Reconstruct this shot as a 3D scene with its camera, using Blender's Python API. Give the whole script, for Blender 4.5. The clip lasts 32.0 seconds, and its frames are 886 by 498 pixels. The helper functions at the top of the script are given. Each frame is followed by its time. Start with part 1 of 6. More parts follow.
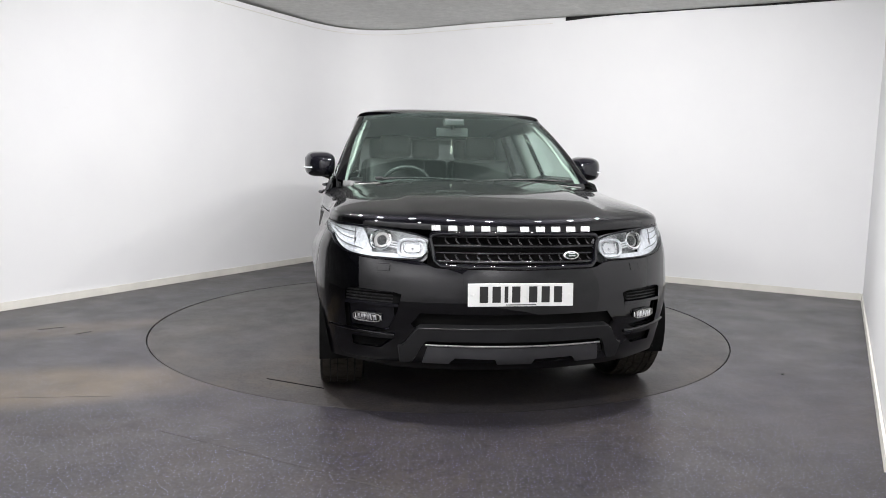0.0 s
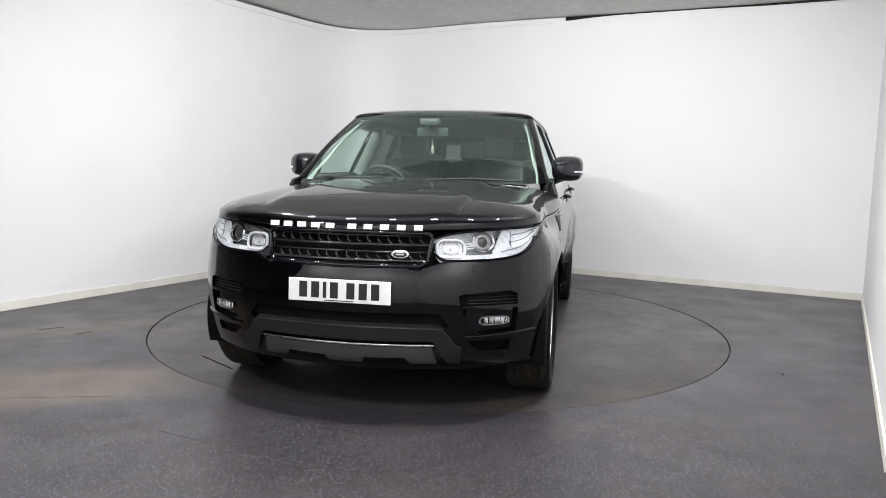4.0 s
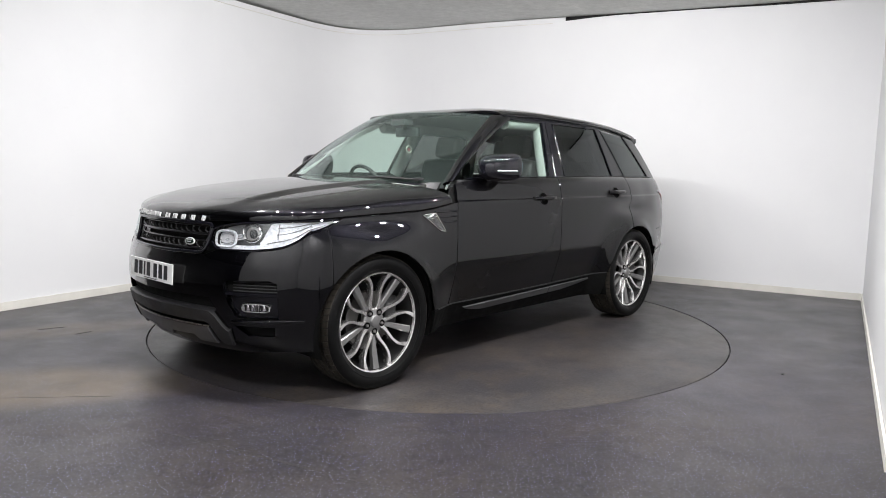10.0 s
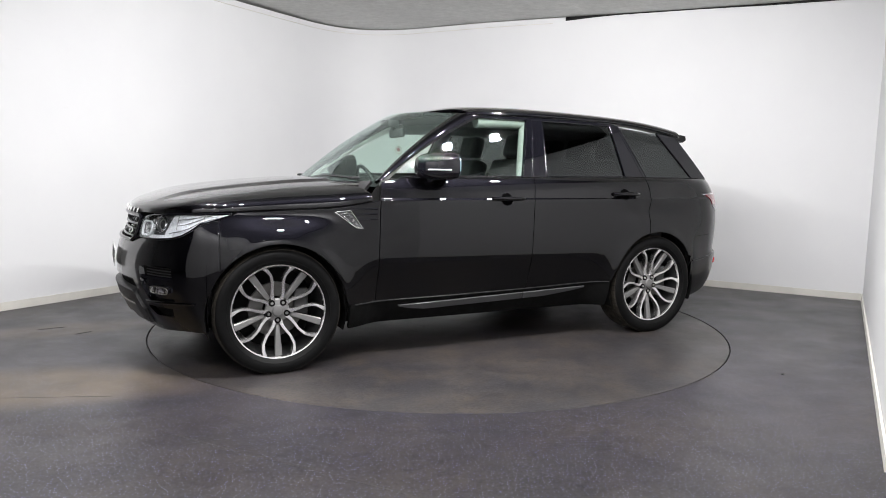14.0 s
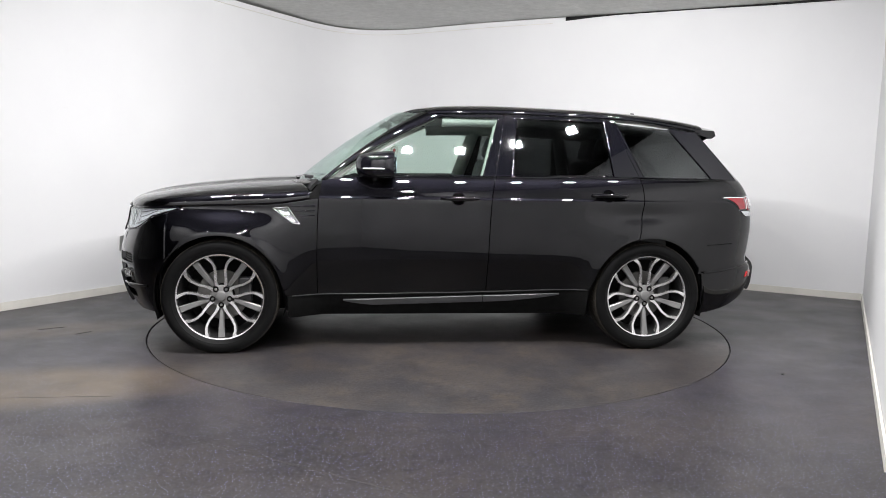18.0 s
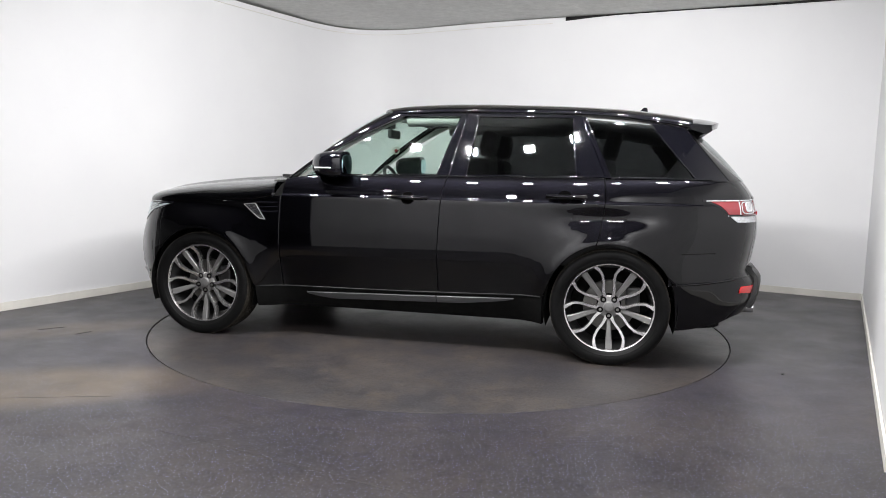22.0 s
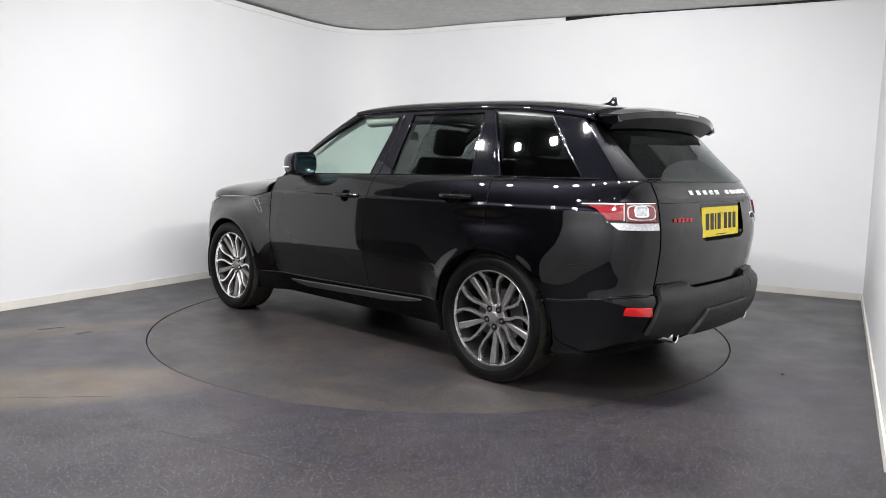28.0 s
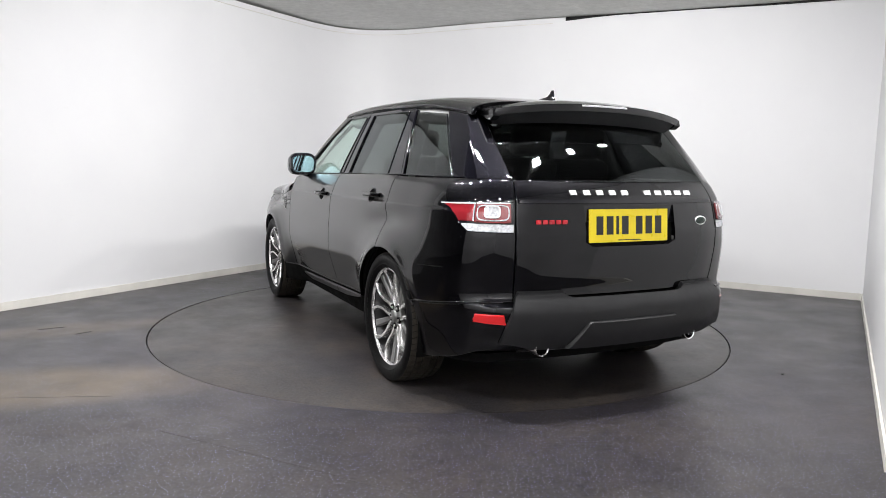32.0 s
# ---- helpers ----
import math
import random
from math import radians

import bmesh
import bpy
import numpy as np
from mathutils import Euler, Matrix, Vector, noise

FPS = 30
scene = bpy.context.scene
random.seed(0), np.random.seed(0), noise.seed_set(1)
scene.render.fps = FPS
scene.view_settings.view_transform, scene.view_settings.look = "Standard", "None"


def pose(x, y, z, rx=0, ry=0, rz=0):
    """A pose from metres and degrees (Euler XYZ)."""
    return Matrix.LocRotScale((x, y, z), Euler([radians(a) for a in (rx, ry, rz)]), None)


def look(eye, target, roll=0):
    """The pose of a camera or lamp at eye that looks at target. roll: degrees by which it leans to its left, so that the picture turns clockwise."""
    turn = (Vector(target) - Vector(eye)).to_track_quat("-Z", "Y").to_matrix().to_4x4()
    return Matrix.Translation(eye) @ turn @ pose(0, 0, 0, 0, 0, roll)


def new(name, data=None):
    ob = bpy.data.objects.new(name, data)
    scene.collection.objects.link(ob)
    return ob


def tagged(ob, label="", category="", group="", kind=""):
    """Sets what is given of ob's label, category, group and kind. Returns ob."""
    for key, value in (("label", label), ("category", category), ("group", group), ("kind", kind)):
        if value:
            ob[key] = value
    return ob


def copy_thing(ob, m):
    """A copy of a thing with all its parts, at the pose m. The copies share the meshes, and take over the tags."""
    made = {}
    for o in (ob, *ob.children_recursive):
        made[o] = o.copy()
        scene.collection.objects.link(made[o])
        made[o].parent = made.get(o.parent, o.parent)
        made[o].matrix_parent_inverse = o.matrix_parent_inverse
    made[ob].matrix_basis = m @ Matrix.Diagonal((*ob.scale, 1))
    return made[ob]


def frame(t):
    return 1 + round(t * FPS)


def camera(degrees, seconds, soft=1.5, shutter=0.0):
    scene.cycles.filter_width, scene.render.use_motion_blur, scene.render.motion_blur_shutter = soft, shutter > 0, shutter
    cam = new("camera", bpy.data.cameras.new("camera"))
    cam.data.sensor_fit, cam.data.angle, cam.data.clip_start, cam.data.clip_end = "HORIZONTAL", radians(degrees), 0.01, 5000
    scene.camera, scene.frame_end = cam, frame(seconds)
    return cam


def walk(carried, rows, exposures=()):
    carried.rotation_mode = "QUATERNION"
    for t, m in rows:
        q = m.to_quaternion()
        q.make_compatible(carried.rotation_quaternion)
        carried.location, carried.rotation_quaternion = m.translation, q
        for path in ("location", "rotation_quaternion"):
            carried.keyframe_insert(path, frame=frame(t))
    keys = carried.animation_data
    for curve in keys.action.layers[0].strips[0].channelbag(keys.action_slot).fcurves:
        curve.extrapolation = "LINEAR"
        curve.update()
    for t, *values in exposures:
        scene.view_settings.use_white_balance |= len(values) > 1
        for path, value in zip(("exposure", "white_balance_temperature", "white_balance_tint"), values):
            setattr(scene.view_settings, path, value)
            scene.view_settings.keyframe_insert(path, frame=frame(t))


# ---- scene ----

SECONDS = 32.0
cam = camera(64.594, SECONDS, 0.9)
EYE = (0.0, -5.7109, 1.2444)
VIEW = look(EYE, (0.0220, 0.2501, 0.5624), 1.048)
walk(cam, [(0.0, VIEW), (SECONDS, VIEW)])

# ---- light ----
world = bpy.data.worlds.new("world")
scene.world = world
world.use_nodes = True
world.node_tree.nodes["Background"].inputs[0].default_value = (0.02, 0.02, 0.02, 1)
world.node_tree.nodes["Background"].inputs[1].default_value = 0.1
scene.view_settings.exposure = 0.0
LAMP_RING = 2.35            # the flood lamps hang in an arc above the edge of the turntable
LAMP_Z = 2.95
LAMP_ANGLES = [-146 + 14 * i for i in range(9)]
LAMP_WATTS = 31.8
FILL_LAMPS = [(-2.4, -3.9), (-1.0, -4.6), (0.35, -4.3)]   # a second row added nearer to the camera as fill for car and walls

# ---- materials ----


def material(name, colour=(0.5, 0.5, 0.5), rough=0.5, metal=0.0, **more):
    """A principled material; more sets other sockets by name."""
    m = bpy.data.materials.new(name)
    m.use_nodes = True
    b = m.node_tree.nodes["Principled BSDF"]
    b.inputs["Base Color"].default_value = (*colour, 1)
    b.inputs["Roughness"].default_value = rough
    b.inputs["Metallic"].default_value = metal
    for key, value in more.items():
        b.inputs[key.replace("_", " ")].default_value = value
    return m


def node(m, kind, **values):
    n = m.node_tree.nodes.new(kind)
    for key, value in values.items():
        n.inputs[key.replace("_", " ")].default_value = value
    return n


def link(m, a, b):
    m.node_tree.links.new(a, b)


def bsdf(m):
    return m.node_tree.nodes["Principled BSDF"]


def ramp(m, source, stops):
    r = m.node_tree.nodes.new("ShaderNodeValToRGB")
    e = r.color_ramp.elements
    while len(e) < len(stops):
        e.new(0.5)
    for el, (p, c) in zip(e, stops):
        el.position = p
        el.color = (*c, 1) if len(c) == 3 else c
    link(m, source, r.inputs[0])
    return r


def coords(m, which="Object"):
    return m.node_tree.nodes.new("ShaderNodeTexCoord").outputs[which]


def noise_tex(m, scale, detail=4.0, rough=0.55, vector=None):
    n = node(m, "ShaderNodeTexNoise", Scale=scale, Detail=detail, Roughness=rough)
    link(m, vector or coords(m), n.inputs["Vector"])
    return n.outputs["Fac"]


def bump(m, height, strength, distance):
    b = node(m, "ShaderNodeBump", Strength=strength, Distance=distance)
    link(m, height, b.inputs["Height"])
    link(m, b.outputs[0], bsdf(m).inputs["Normal"])


def mix(m, fac, a, b):
    """Colour mix of two colours or sockets by a socket."""
    n = m.node_tree.nodes.new("ShaderNodeMix")
    n.data_type = "RGBA"
    link(m, fac, n.inputs[0])
    for sock, value in ((n.inputs[6], a), (n.inputs[7], b)):
        if isinstance(value, tuple):
            sock.default_value = (*value, 1)
        else:
            link(m, value, sock)
    return n.outputs[2]


def varied(name, colour, rough, scale, amount=0.12, grain=0.0, metal=0.0, depth=0.001, **more):
    """A surface that varies softly in tone and gloss, with a fine grain."""
    m = material(name, colour, rough, metal, **more)
    a = noise_tex(m, scale, 5)
    lo = tuple(c * (1 - amount) for c in colour)
    hi = tuple(min(1, c * (1 + amount)) for c in colour)
    link(m, ramp(m, a, [(0.3, lo), (0.7, hi)]).outputs[0], bsdf(m).inputs["Base Color"])
    r = ramp(m, noise_tex(m, scale * 3.1, 4), [(0.3, (rough * 0.85,) * 3), (0.7, (min(1, rough * 1.15),) * 3)])
    link(m, r.outputs[0], bsdf(m).inputs["Roughness"])
    if grain:
        bump(m, noise_tex(m, grain, 2), 0.4, depth)
    return m


def paint_material():
    """Black metallic lacquer under clear coat, with dust and a slight orange peel."""
    m = material("black_paint", (0.006, 0.006, 0.008), 0.40, 1.0)
    b = bsdf(m)
    b.inputs["Coat Weight"].default_value = 1.0
    b.inputs["Coat Roughness"].default_value = 0.012
    b.inputs["Coat IOR"].default_value = 1.47
    dust_haze = noise_tex(m, 3.0, 6)
    link(m, ramp(m, dust_haze, [(0.35, (0.0024, 0.0023, 0.0034)), (0.75, (0.0042, 0.0041, 0.0058))]).outputs[0], b.inputs["Base Color"])
    peel = noise_tex(m, 160.0, 1)
    n = node(m, "ShaderNodeBump", Strength=0.02, Distance=0.001)
    link(m, peel, n.inputs["Height"])
    link(m, n.outputs[0], b.inputs["Coat Normal"])
    return m


def glass_material(name, tint, gloss=0.04, dust_haze=0.0):
    """A thin pane: tinted see-through, mirrored by its Fresnel gloss."""
    m = bpy.data.materials.new(name)
    m.use_nodes = True
    t = m.node_tree
    t.nodes.clear()
    out = t.nodes.new("ShaderNodeOutputMaterial")
    tr = t.nodes.new("ShaderNodeBsdfTransparent")
    tr.inputs[0].default_value = (*tint, 1)
    gl = t.nodes.new("ShaderNodeBsdfGlossy")
    gl.inputs["Roughness"].default_value = 0.02
    gl.inputs["Color"].default_value = (0.9, 0.95, 0.95, 1)
    facing = t.nodes.new("ShaderNodeLayerWeight")
    facing.inputs[0].default_value = 0.5
    power = t.nodes.new("ShaderNodeMath")
    power.operation = "POWER"
    power.inputs[1].default_value = 5.0
    t.links.new(facing.outputs["Facing"], power.inputs[0])
    fr = t.nodes.new("ShaderNodeMath")
    fr.operation = "MULTIPLY_ADD"
    fr.inputs[1].default_value, fr.inputs[2].default_value = 0.7, gloss
    t.links.new(power.outputs[0], fr.inputs[0])
    mx = t.nodes.new("ShaderNodeMixShader")
    t.links.new(fr.outputs[0], mx.inputs[0])
    t.links.new(tr.outputs[0], mx.inputs[1])
    t.links.new(gl.outputs[0], mx.inputs[2])
    # a weak pale film paints haze over the pane and lifts the cabin behind
    df = t.nodes.new("ShaderNodeBsdfDiffuse")
    df.inputs[0].default_value = (0.62, 0.78, 0.74, 1)
    film = t.nodes.new("ShaderNodeMixShader")
    film.inputs[0].default_value = dust_haze
    t.links.new(mx.outputs[0], film.inputs[1])
    t.links.new(df.outputs[0], film.inputs[2])
    t.links.new((film if dust_haze else mx).outputs[0], out.inputs[0])
    return m


def emitter(name, colour, strength):
    m = material(name, colour, 0.5)
    bsdf(m).inputs["Emission Color"].default_value = (*colour, 1)
    bsdf(m).inputs["Emission Strength"].default_value = strength
    return m


def wall_material():
    """Matt white paint with faint roller texture, grey scuffs low down and soft stains."""
    m = material("white_wall_paint", (0.80, 0.80, 0.81), 0.55)
    c = coords(m)
    soft = ramp(m, noise_tex(m, 0.9, 4, 0.5, c), [(0.3, (0.77, 0.77, 0.785)), (0.7, (0.81, 0.81, 0.82))])
    st = node(m, "ShaderNodeMapping", Scale=(2.0, 2.0, 14.0))
    link(m, c, st.inputs[0])
    marks = ramp(m, noise_tex(m, 2.2, 6, 0.7, st.outputs[0]), [(0.66, (0, 0, 0)), (0.78, (0.22, 0.22, 0.22))])
    link(m, mix(m, marks.outputs[0], soft.outputs[0], (0.62, 0.61, 0.60)), bsdf(m).inputs["Base Color"])
    bump(m, noise_tex(m, 220, 2, 0.5, c), 0.15, 0.001)
    return m


def floor_material(name, flakes, dirt, stains=()):
    """Dark grey safety vinyl: mottled, dusty, with flakes pressed in whose glitter is painted as pale dots."""
    m = material(name, (0.05, 0.047, 0.046), 0.4)
    c = coords(m)
    b = bsdf(m)
    big = noise_tex(m, 1.1, 6, 0.65, c)
    mid = noise_tex(m, 11.0, 8, 0.75, c)
    base = ramp(m, mid, [(0.3, (0.0134, 0.0123, 0.0130)), (0.7, (0.0310, 0.0286, 0.0300))])
    d = ramp(m, big, [(0.42, (0, 0, 0)), (0.68, (dirt,) * 3)])
    col = mix(m, d.outputs[0], base.outputs[0], (0.060, 0.049, 0.039))
    streak = ramp(m, noise_tex(m, 3.4, 7, 0.72, c), [(0.50, (0, 0, 0)), (0.72, (dirt * 0.8,) * 3)])
    col = mix(m, streak.outputs[0], col, (0.068, 0.052, 0.036))
    wear = ramp(m, noise_tex(m, 16.0, 7, 0.75, c), [(0.50, (0, 0, 0)), (0.66, (0.8,) * 3)])
    col = mix(m, wear.outputs[0], col, (0.016, 0.015, 0.0155))
    grain = ramp(m, noise_tex(m, 75.0, 3, 0.6, c), [(0.48, (0, 0, 0)), (0.66, (0.75,) * 3)])
    col = mix(m, grain.outputs[0], col, (0.055, 0.051, 0.060))
    pits = ramp(m, noise_tex(m, 48.0, 4, 0.65, c), [(0.52, (0, 0, 0)), (0.64, (0.7,) * 3)])
    col = mix(m, pits.outputs[0], col, (0.010, 0.0095, 0.010))
    for x, y, turn, a, b2, amount in stains:
        mp = m.node_tree.nodes.new("ShaderNodeMapping")
        mp.vector_type = "TEXTURE"
        mp.inputs["Location"].default_value = (x, y, 0)
        mp.inputs["Rotation"].default_value = (0, 0, radians(turn))
        mp.inputs["Scale"].default_value = (a, b2, 1)
        link(m, c, mp.inputs[0])
        gr = m.node_tree.nodes.new("ShaderNodeTexGradient")
        gr.gradient_type = "SPHERICAL"
        link(m, mp.outputs[0], gr.inputs[0])
        mul = m.node_tree.nodes.new("ShaderNodeMath")
        mul.operation = "MULTIPLY"
        link(m, ramp(m, gr.outputs[0], [(0.0, (0, 0, 0)), (0.5, (amount,) * 3)]).outputs[0], mul.inputs[0])
        link(m, ramp(m, noise_tex(m, 3.0, 6, 0.65, c), [(0.3, (0.4,) * 3), (0.6, (1, 1, 1))]).outputs[0], mul.inputs[1])
        col = mix(m, mul.outputs[0], col, (0.105, 0.082, 0.052))
    speck = node(m, "ShaderNodeTexVoronoi", Scale=52.0)
    speck.voronoi_dimensions = "2D"
    link(m, c, speck.inputs["Vector"])
    grit = ramp(m, speck.outputs["Distance"], [(0.075, (flakes,) * 3), (0.130, (0, 0, 0))])
    sel = ramp(m, speck.outputs["Color"], [(0.40, (0.15, 0.15, 0.15)), (0.62, (1, 1, 1))])
    both = m.node_tree.nodes.new("ShaderNodeMath")
    both.operation = "MULTIPLY"
    link(m, grit.outputs[0], both.inputs[0])
    link(m, sel.outputs[0], both.inputs[1])
    # the flakes' glint is put into the base colour as pale violet dots
    glint_tints = ramp(m, speck.outputs["Color"], [(0.35, (0.21, 0.18, 0.52)), (0.55, (0.26, 0.25, 0.62)), (0.75, (0.40, 0.38, 0.56))])
    link(m, mix(m, both.outputs[0], col, glint_tints.outputs[0]), b.inputs["Base Color"])
    r = ramp(m, noise_tex(m, 2.6, 6, 0.65, c), [(0.3, (0.30,) * 3), (0.7, (0.46,) * 3)])
    link(m, r.outputs[0], b.inputs["Roughness"])
    bump(m, noise_tex(m, 70, 3, 0.6, c), 0.30, 0.002)
    return m


def ceiling_material():
    """Pale grey fibrous plaster, mottled."""
    m = material("grey_plaster", (0.5, 0.5, 0.48), 0.8)
    c = coords(m)
    a = ramp(m, noise_tex(m, 9.0, 8, 0.75, c), [(0.3, (0.56, 0.56, 0.54)), (0.7, (0.78, 0.78, 0.76))])
    s = ramp(m, noise_tex(m, 1.3, 4, 0.6, c), [(0.35, (0, 0, 0)), (0.7, (0.4, 0.4, 0.4))])
    link(m, mix(m, s.outputs[0], a.outputs[0], (0.5, 0.5, 0.48)), bsdf(m).inputs["Base Color"])
    bump(m, noise_tex(m, 40, 5, 0.7, c), 0.5, 0.006)
    return m


PAINT = paint_material()
GLOSS = varied("gloss_black_trim", (0.004, 0.004, 0.006), 0.045, 4.0, 0.2, Specular_IOR_Level=0.55)
PLASTIC = varied("textured_black_plastic", (0.016, 0.016, 0.017), 0.40, 9.0, 0.15, 900.0, depth=0.0004, Specular_IOR_Level=0.3)
SATIN = varied("satin_grey_trim", (0.10, 0.10, 0.105), 0.36, 7.0, 0.1, 500.0, metal=0.6, depth=0.0002)
# near-black that stands for the shade inside cups and slots
RECESS_SHADE = material("recess_shade_black", (0.0006, 0.0006, 0.0006), 0.7, 0.0, Specular_IOR_Level=0.02)
GRILLE = varied("satin_black_grille", (0.012, 0.012, 0.013), 0.2, 9.0, 0.2)
SHELL = varied("matt_black_underseal", (0.005, 0.005, 0.005), 0.8, 6.0, 0.2, Specular_IOR_Level=0.08)
RUBBER = varied("tyre_rubber", (0.0040, 0.0040, 0.0041), 0.45, 14.0, 0.25, 300.0, depth=0.0008, Specular_IOR_Level=0.12)
TREAD = varied("dusty_tread_rubber", (0.030, 0.026, 0.021), 0.8, 20.0, 0.3, 200.0, depth=0.001, Specular_IOR_Level=0.2)
ALLOY = varied("machined_alloy", (0.84, 0.83, 0.825), 0.23, 12.0, 0.08, 700.0, metal=0.95, depth=0.0001)
ALLOY_DARK = varied("grey_painted_alloy", (0.22, 0.218, 0.216), 0.36, 12.0, 0.1, metal=0.6)
BARREL = varied("dark_grey_alloy", (0.035, 0.035, 0.036), 0.35, 12.0, 0.1, metal=0.6)
CHROME = material("chrome", (0.85, 0.85, 0.86), 0.08, 1.0)
STEEL = varied("brushed_steel", (0.45, 0.44, 0.43), 0.3, 20.0, 0.15, metal=1.0)
SILVER = varied("silver_lettering", (0.80, 0.80, 0.80), 0.28, 9.0, 0.05, metal=0.55)
CLEAR = glass_material("clear_lens", (0.98, 0.985, 0.99), 0.03)
SCREEN_GLASS = glass_material("green_tinted_glass", (0.89, 0.955, 0.925), 0.05, 0.006)
SIDE_GLASS = glass_material("light_green_glass", (0.90, 0.955, 0.925), 0.045)
PRIVACY = glass_material("dark_privacy_glass", (0.38, 0.39, 0.39), 0.075)
REFLECTOR = varied("lamp_reflector", (0.86, 0.86, 0.88), 0.22, 30.0, 0.06, metal=0.35)
LAMP_WHITE = varied("milky_lamp_guide", (0.76, 0.78, 0.81), 0.22, 60.0, 0.2)
BAND = varied("faceted_clear_lens", (0.55, 0.56, 0.58), 0.12, 90.0, 0.35, metal=0.2)
RED_LENS = material("red_lens", (0.23, 0.014, 0.020), 0.08, 0.0, Coat_Weight=1.0, Coat_Roughness=0.03)
RED_REFLEX = material("red_reflex", (0.62, 0.010, 0.012), 0.12, 0.0, Coat_Weight=1.0, Coat_Roughness=0.04)
RED_DEEP = material("deep_red_lens", (0.20, 0.035, 0.038), 0.08, 0.0, Coat_Weight=1.0, Coat_Roughness=0.03)
PLATE_WHITE = varied("white_plate", (0.80, 0.80, 0.79), 0.3, 9.0, 0.03)
PLATE_YELLOW = varied("yellow_plate", (0.86, 0.67, 0.01), 0.3, 9.0, 0.03)
INK = material("black_ink", (0.012, 0.012, 0.012), 0.45)
RED_INK = varied("red_badge_enamel", (0.45, 0.02, 0.03), 0.25, 9.0, 0.1)
MESH = varied("dark_metal_mesh", (0.30, 0.30, 0.31), 0.16, 9.0, 0.2, metal=0.8)
DISC = varied("dull_brake_steel", (0.13, 0.127, 0.122), 0.45, 20.0, 0.15, metal=0.9)
BADGE_GREEN = varied("dark_green_enamel", (0.015, 0.028, 0.022), 0.25, 9.0, 0.1)
LEATHER = varied("black_leather", (0.02, 0.02, 0.021), 0.5, 10.0, 0.2, 260.0, depth=0.0008)
TRIM_PALE = varied("pale_grey_cloth", (0.42, 0.43, 0.41), 0.9, 12.0, 0.06, 500.0, depth=0.0005)
TRIM_ROOF = varied("grey_roof_cloth", (0.30, 0.305, 0.30), 0.9, 12.0, 0.06, 500.0, depth=0.0005)
DASH = varied("dark_dashboard_plastic", (0.035, 0.037, 0.038), 0.55, 9.0, 0.15, 500.0, depth=0.0005)
MIRROR = material("mirror_glass", (0.55, 0.78, 0.86), 0.02, 1.0)
IVORY = varied("ivory_ornament", (0.40, 0.38, 0.34), 0.35, 40.0, 0.15)
WALL = wall_material()
# grey stands for the weaker light on the walls near the camera
DIMMED_WALL = varied("dimmed_wall_tone", (0.62, 0.62, 0.63), 0.7, 2.0, 0.12, 120.0)
# tone of the added enclosure, which the car reflects between the wall ends
ENCLOSURE = varied("enclosure_grey", (0.24, 0.24, 0.25), 0.8, 1.2, 0.25, 60.0)
LAMP_GREY = varied("grey_lamp_housing", (0.34, 0.345, 0.355), 0.25, 30.0, 0.25, metal=0.5)
SKIRTING = varied("cream_skirting_paint", (0.72, 0.70, 0.65), 0.5, 5.0, 0.08, 80.0)
FLOOR = floor_material("glittering_safety_vinyl", 1.0, 0.4, ((-2.35, -1.95, 14, 1.3, 0.45, 1.0), (-2.75, -0.55, 30, 0.9, 0.28, 0.7)))
TABLE_TOP = floor_material("worn_turntable_vinyl", 0.06, 1.0)
SEAM = varied("pale_weld_seam", (0.045, 0.042, 0.041), 0.5, 9.0, 0.3)
DARK_METAL = varied("dark_steel", (0.03, 0.03, 0.03), 0.5, 9.0, 0.2, metal=0.6)
CEILING = ceiling_material()
# dark colour stands for the missing light on the ceiling over the lamps
UNLIT_CEILING = varied("unlit_ceiling_tone", (0.07, 0.07, 0.07), 0.7, 3.0, 0.2, 40.0)
LAMP_GLOW = emitter("lamp_glow", (1.0, 0.98, 0.95), 40.0)

# ---- mesh helpers ----


def part(name, bm, mat, parent=None, label="", smooth=None):
    """Link a bmesh as one mesh object, under a thing or a part."""
    me = bpy.data.meshes.new(name)
    bm.normal_update()
    if smooth is not None:
        for f in bm.faces:
            f.smooth = True
        for e in bm.edges:
            if len(e.link_faces) == 2 and e.calc_face_angle(0.0) > radians(smooth):
                e.smooth = False
    bm.to_mesh(me)
    bm.free()
    me.materials.append(mat)
    ob = new(name, me)
    if parent:
        ob.parent = parent
    if label:
        ob["label"] = label
    return ob


def thing(name, label, category, group="", kind=""):
    return tagged(new(name), label, category, group, kind)


def box(size, at=(0, 0, 0), bevel=0.0, segments=2, turn=None, bm=None):
    bm = bm or bmesh.new()
    m = Matrix.Translation(at) @ (turn or Matrix()) @ Matrix.Diagonal((*size, 1))
    vs = bmesh.ops.create_cube(bm, size=1.0, matrix=m)["verts"]
    if bevel:
        es = list({e for v in vs for e in v.link_edges})
        bmesh.ops.bevel(bm, geom=es, offset=bevel, segments=segments, profile=0.6, affect="EDGES")
    return bm


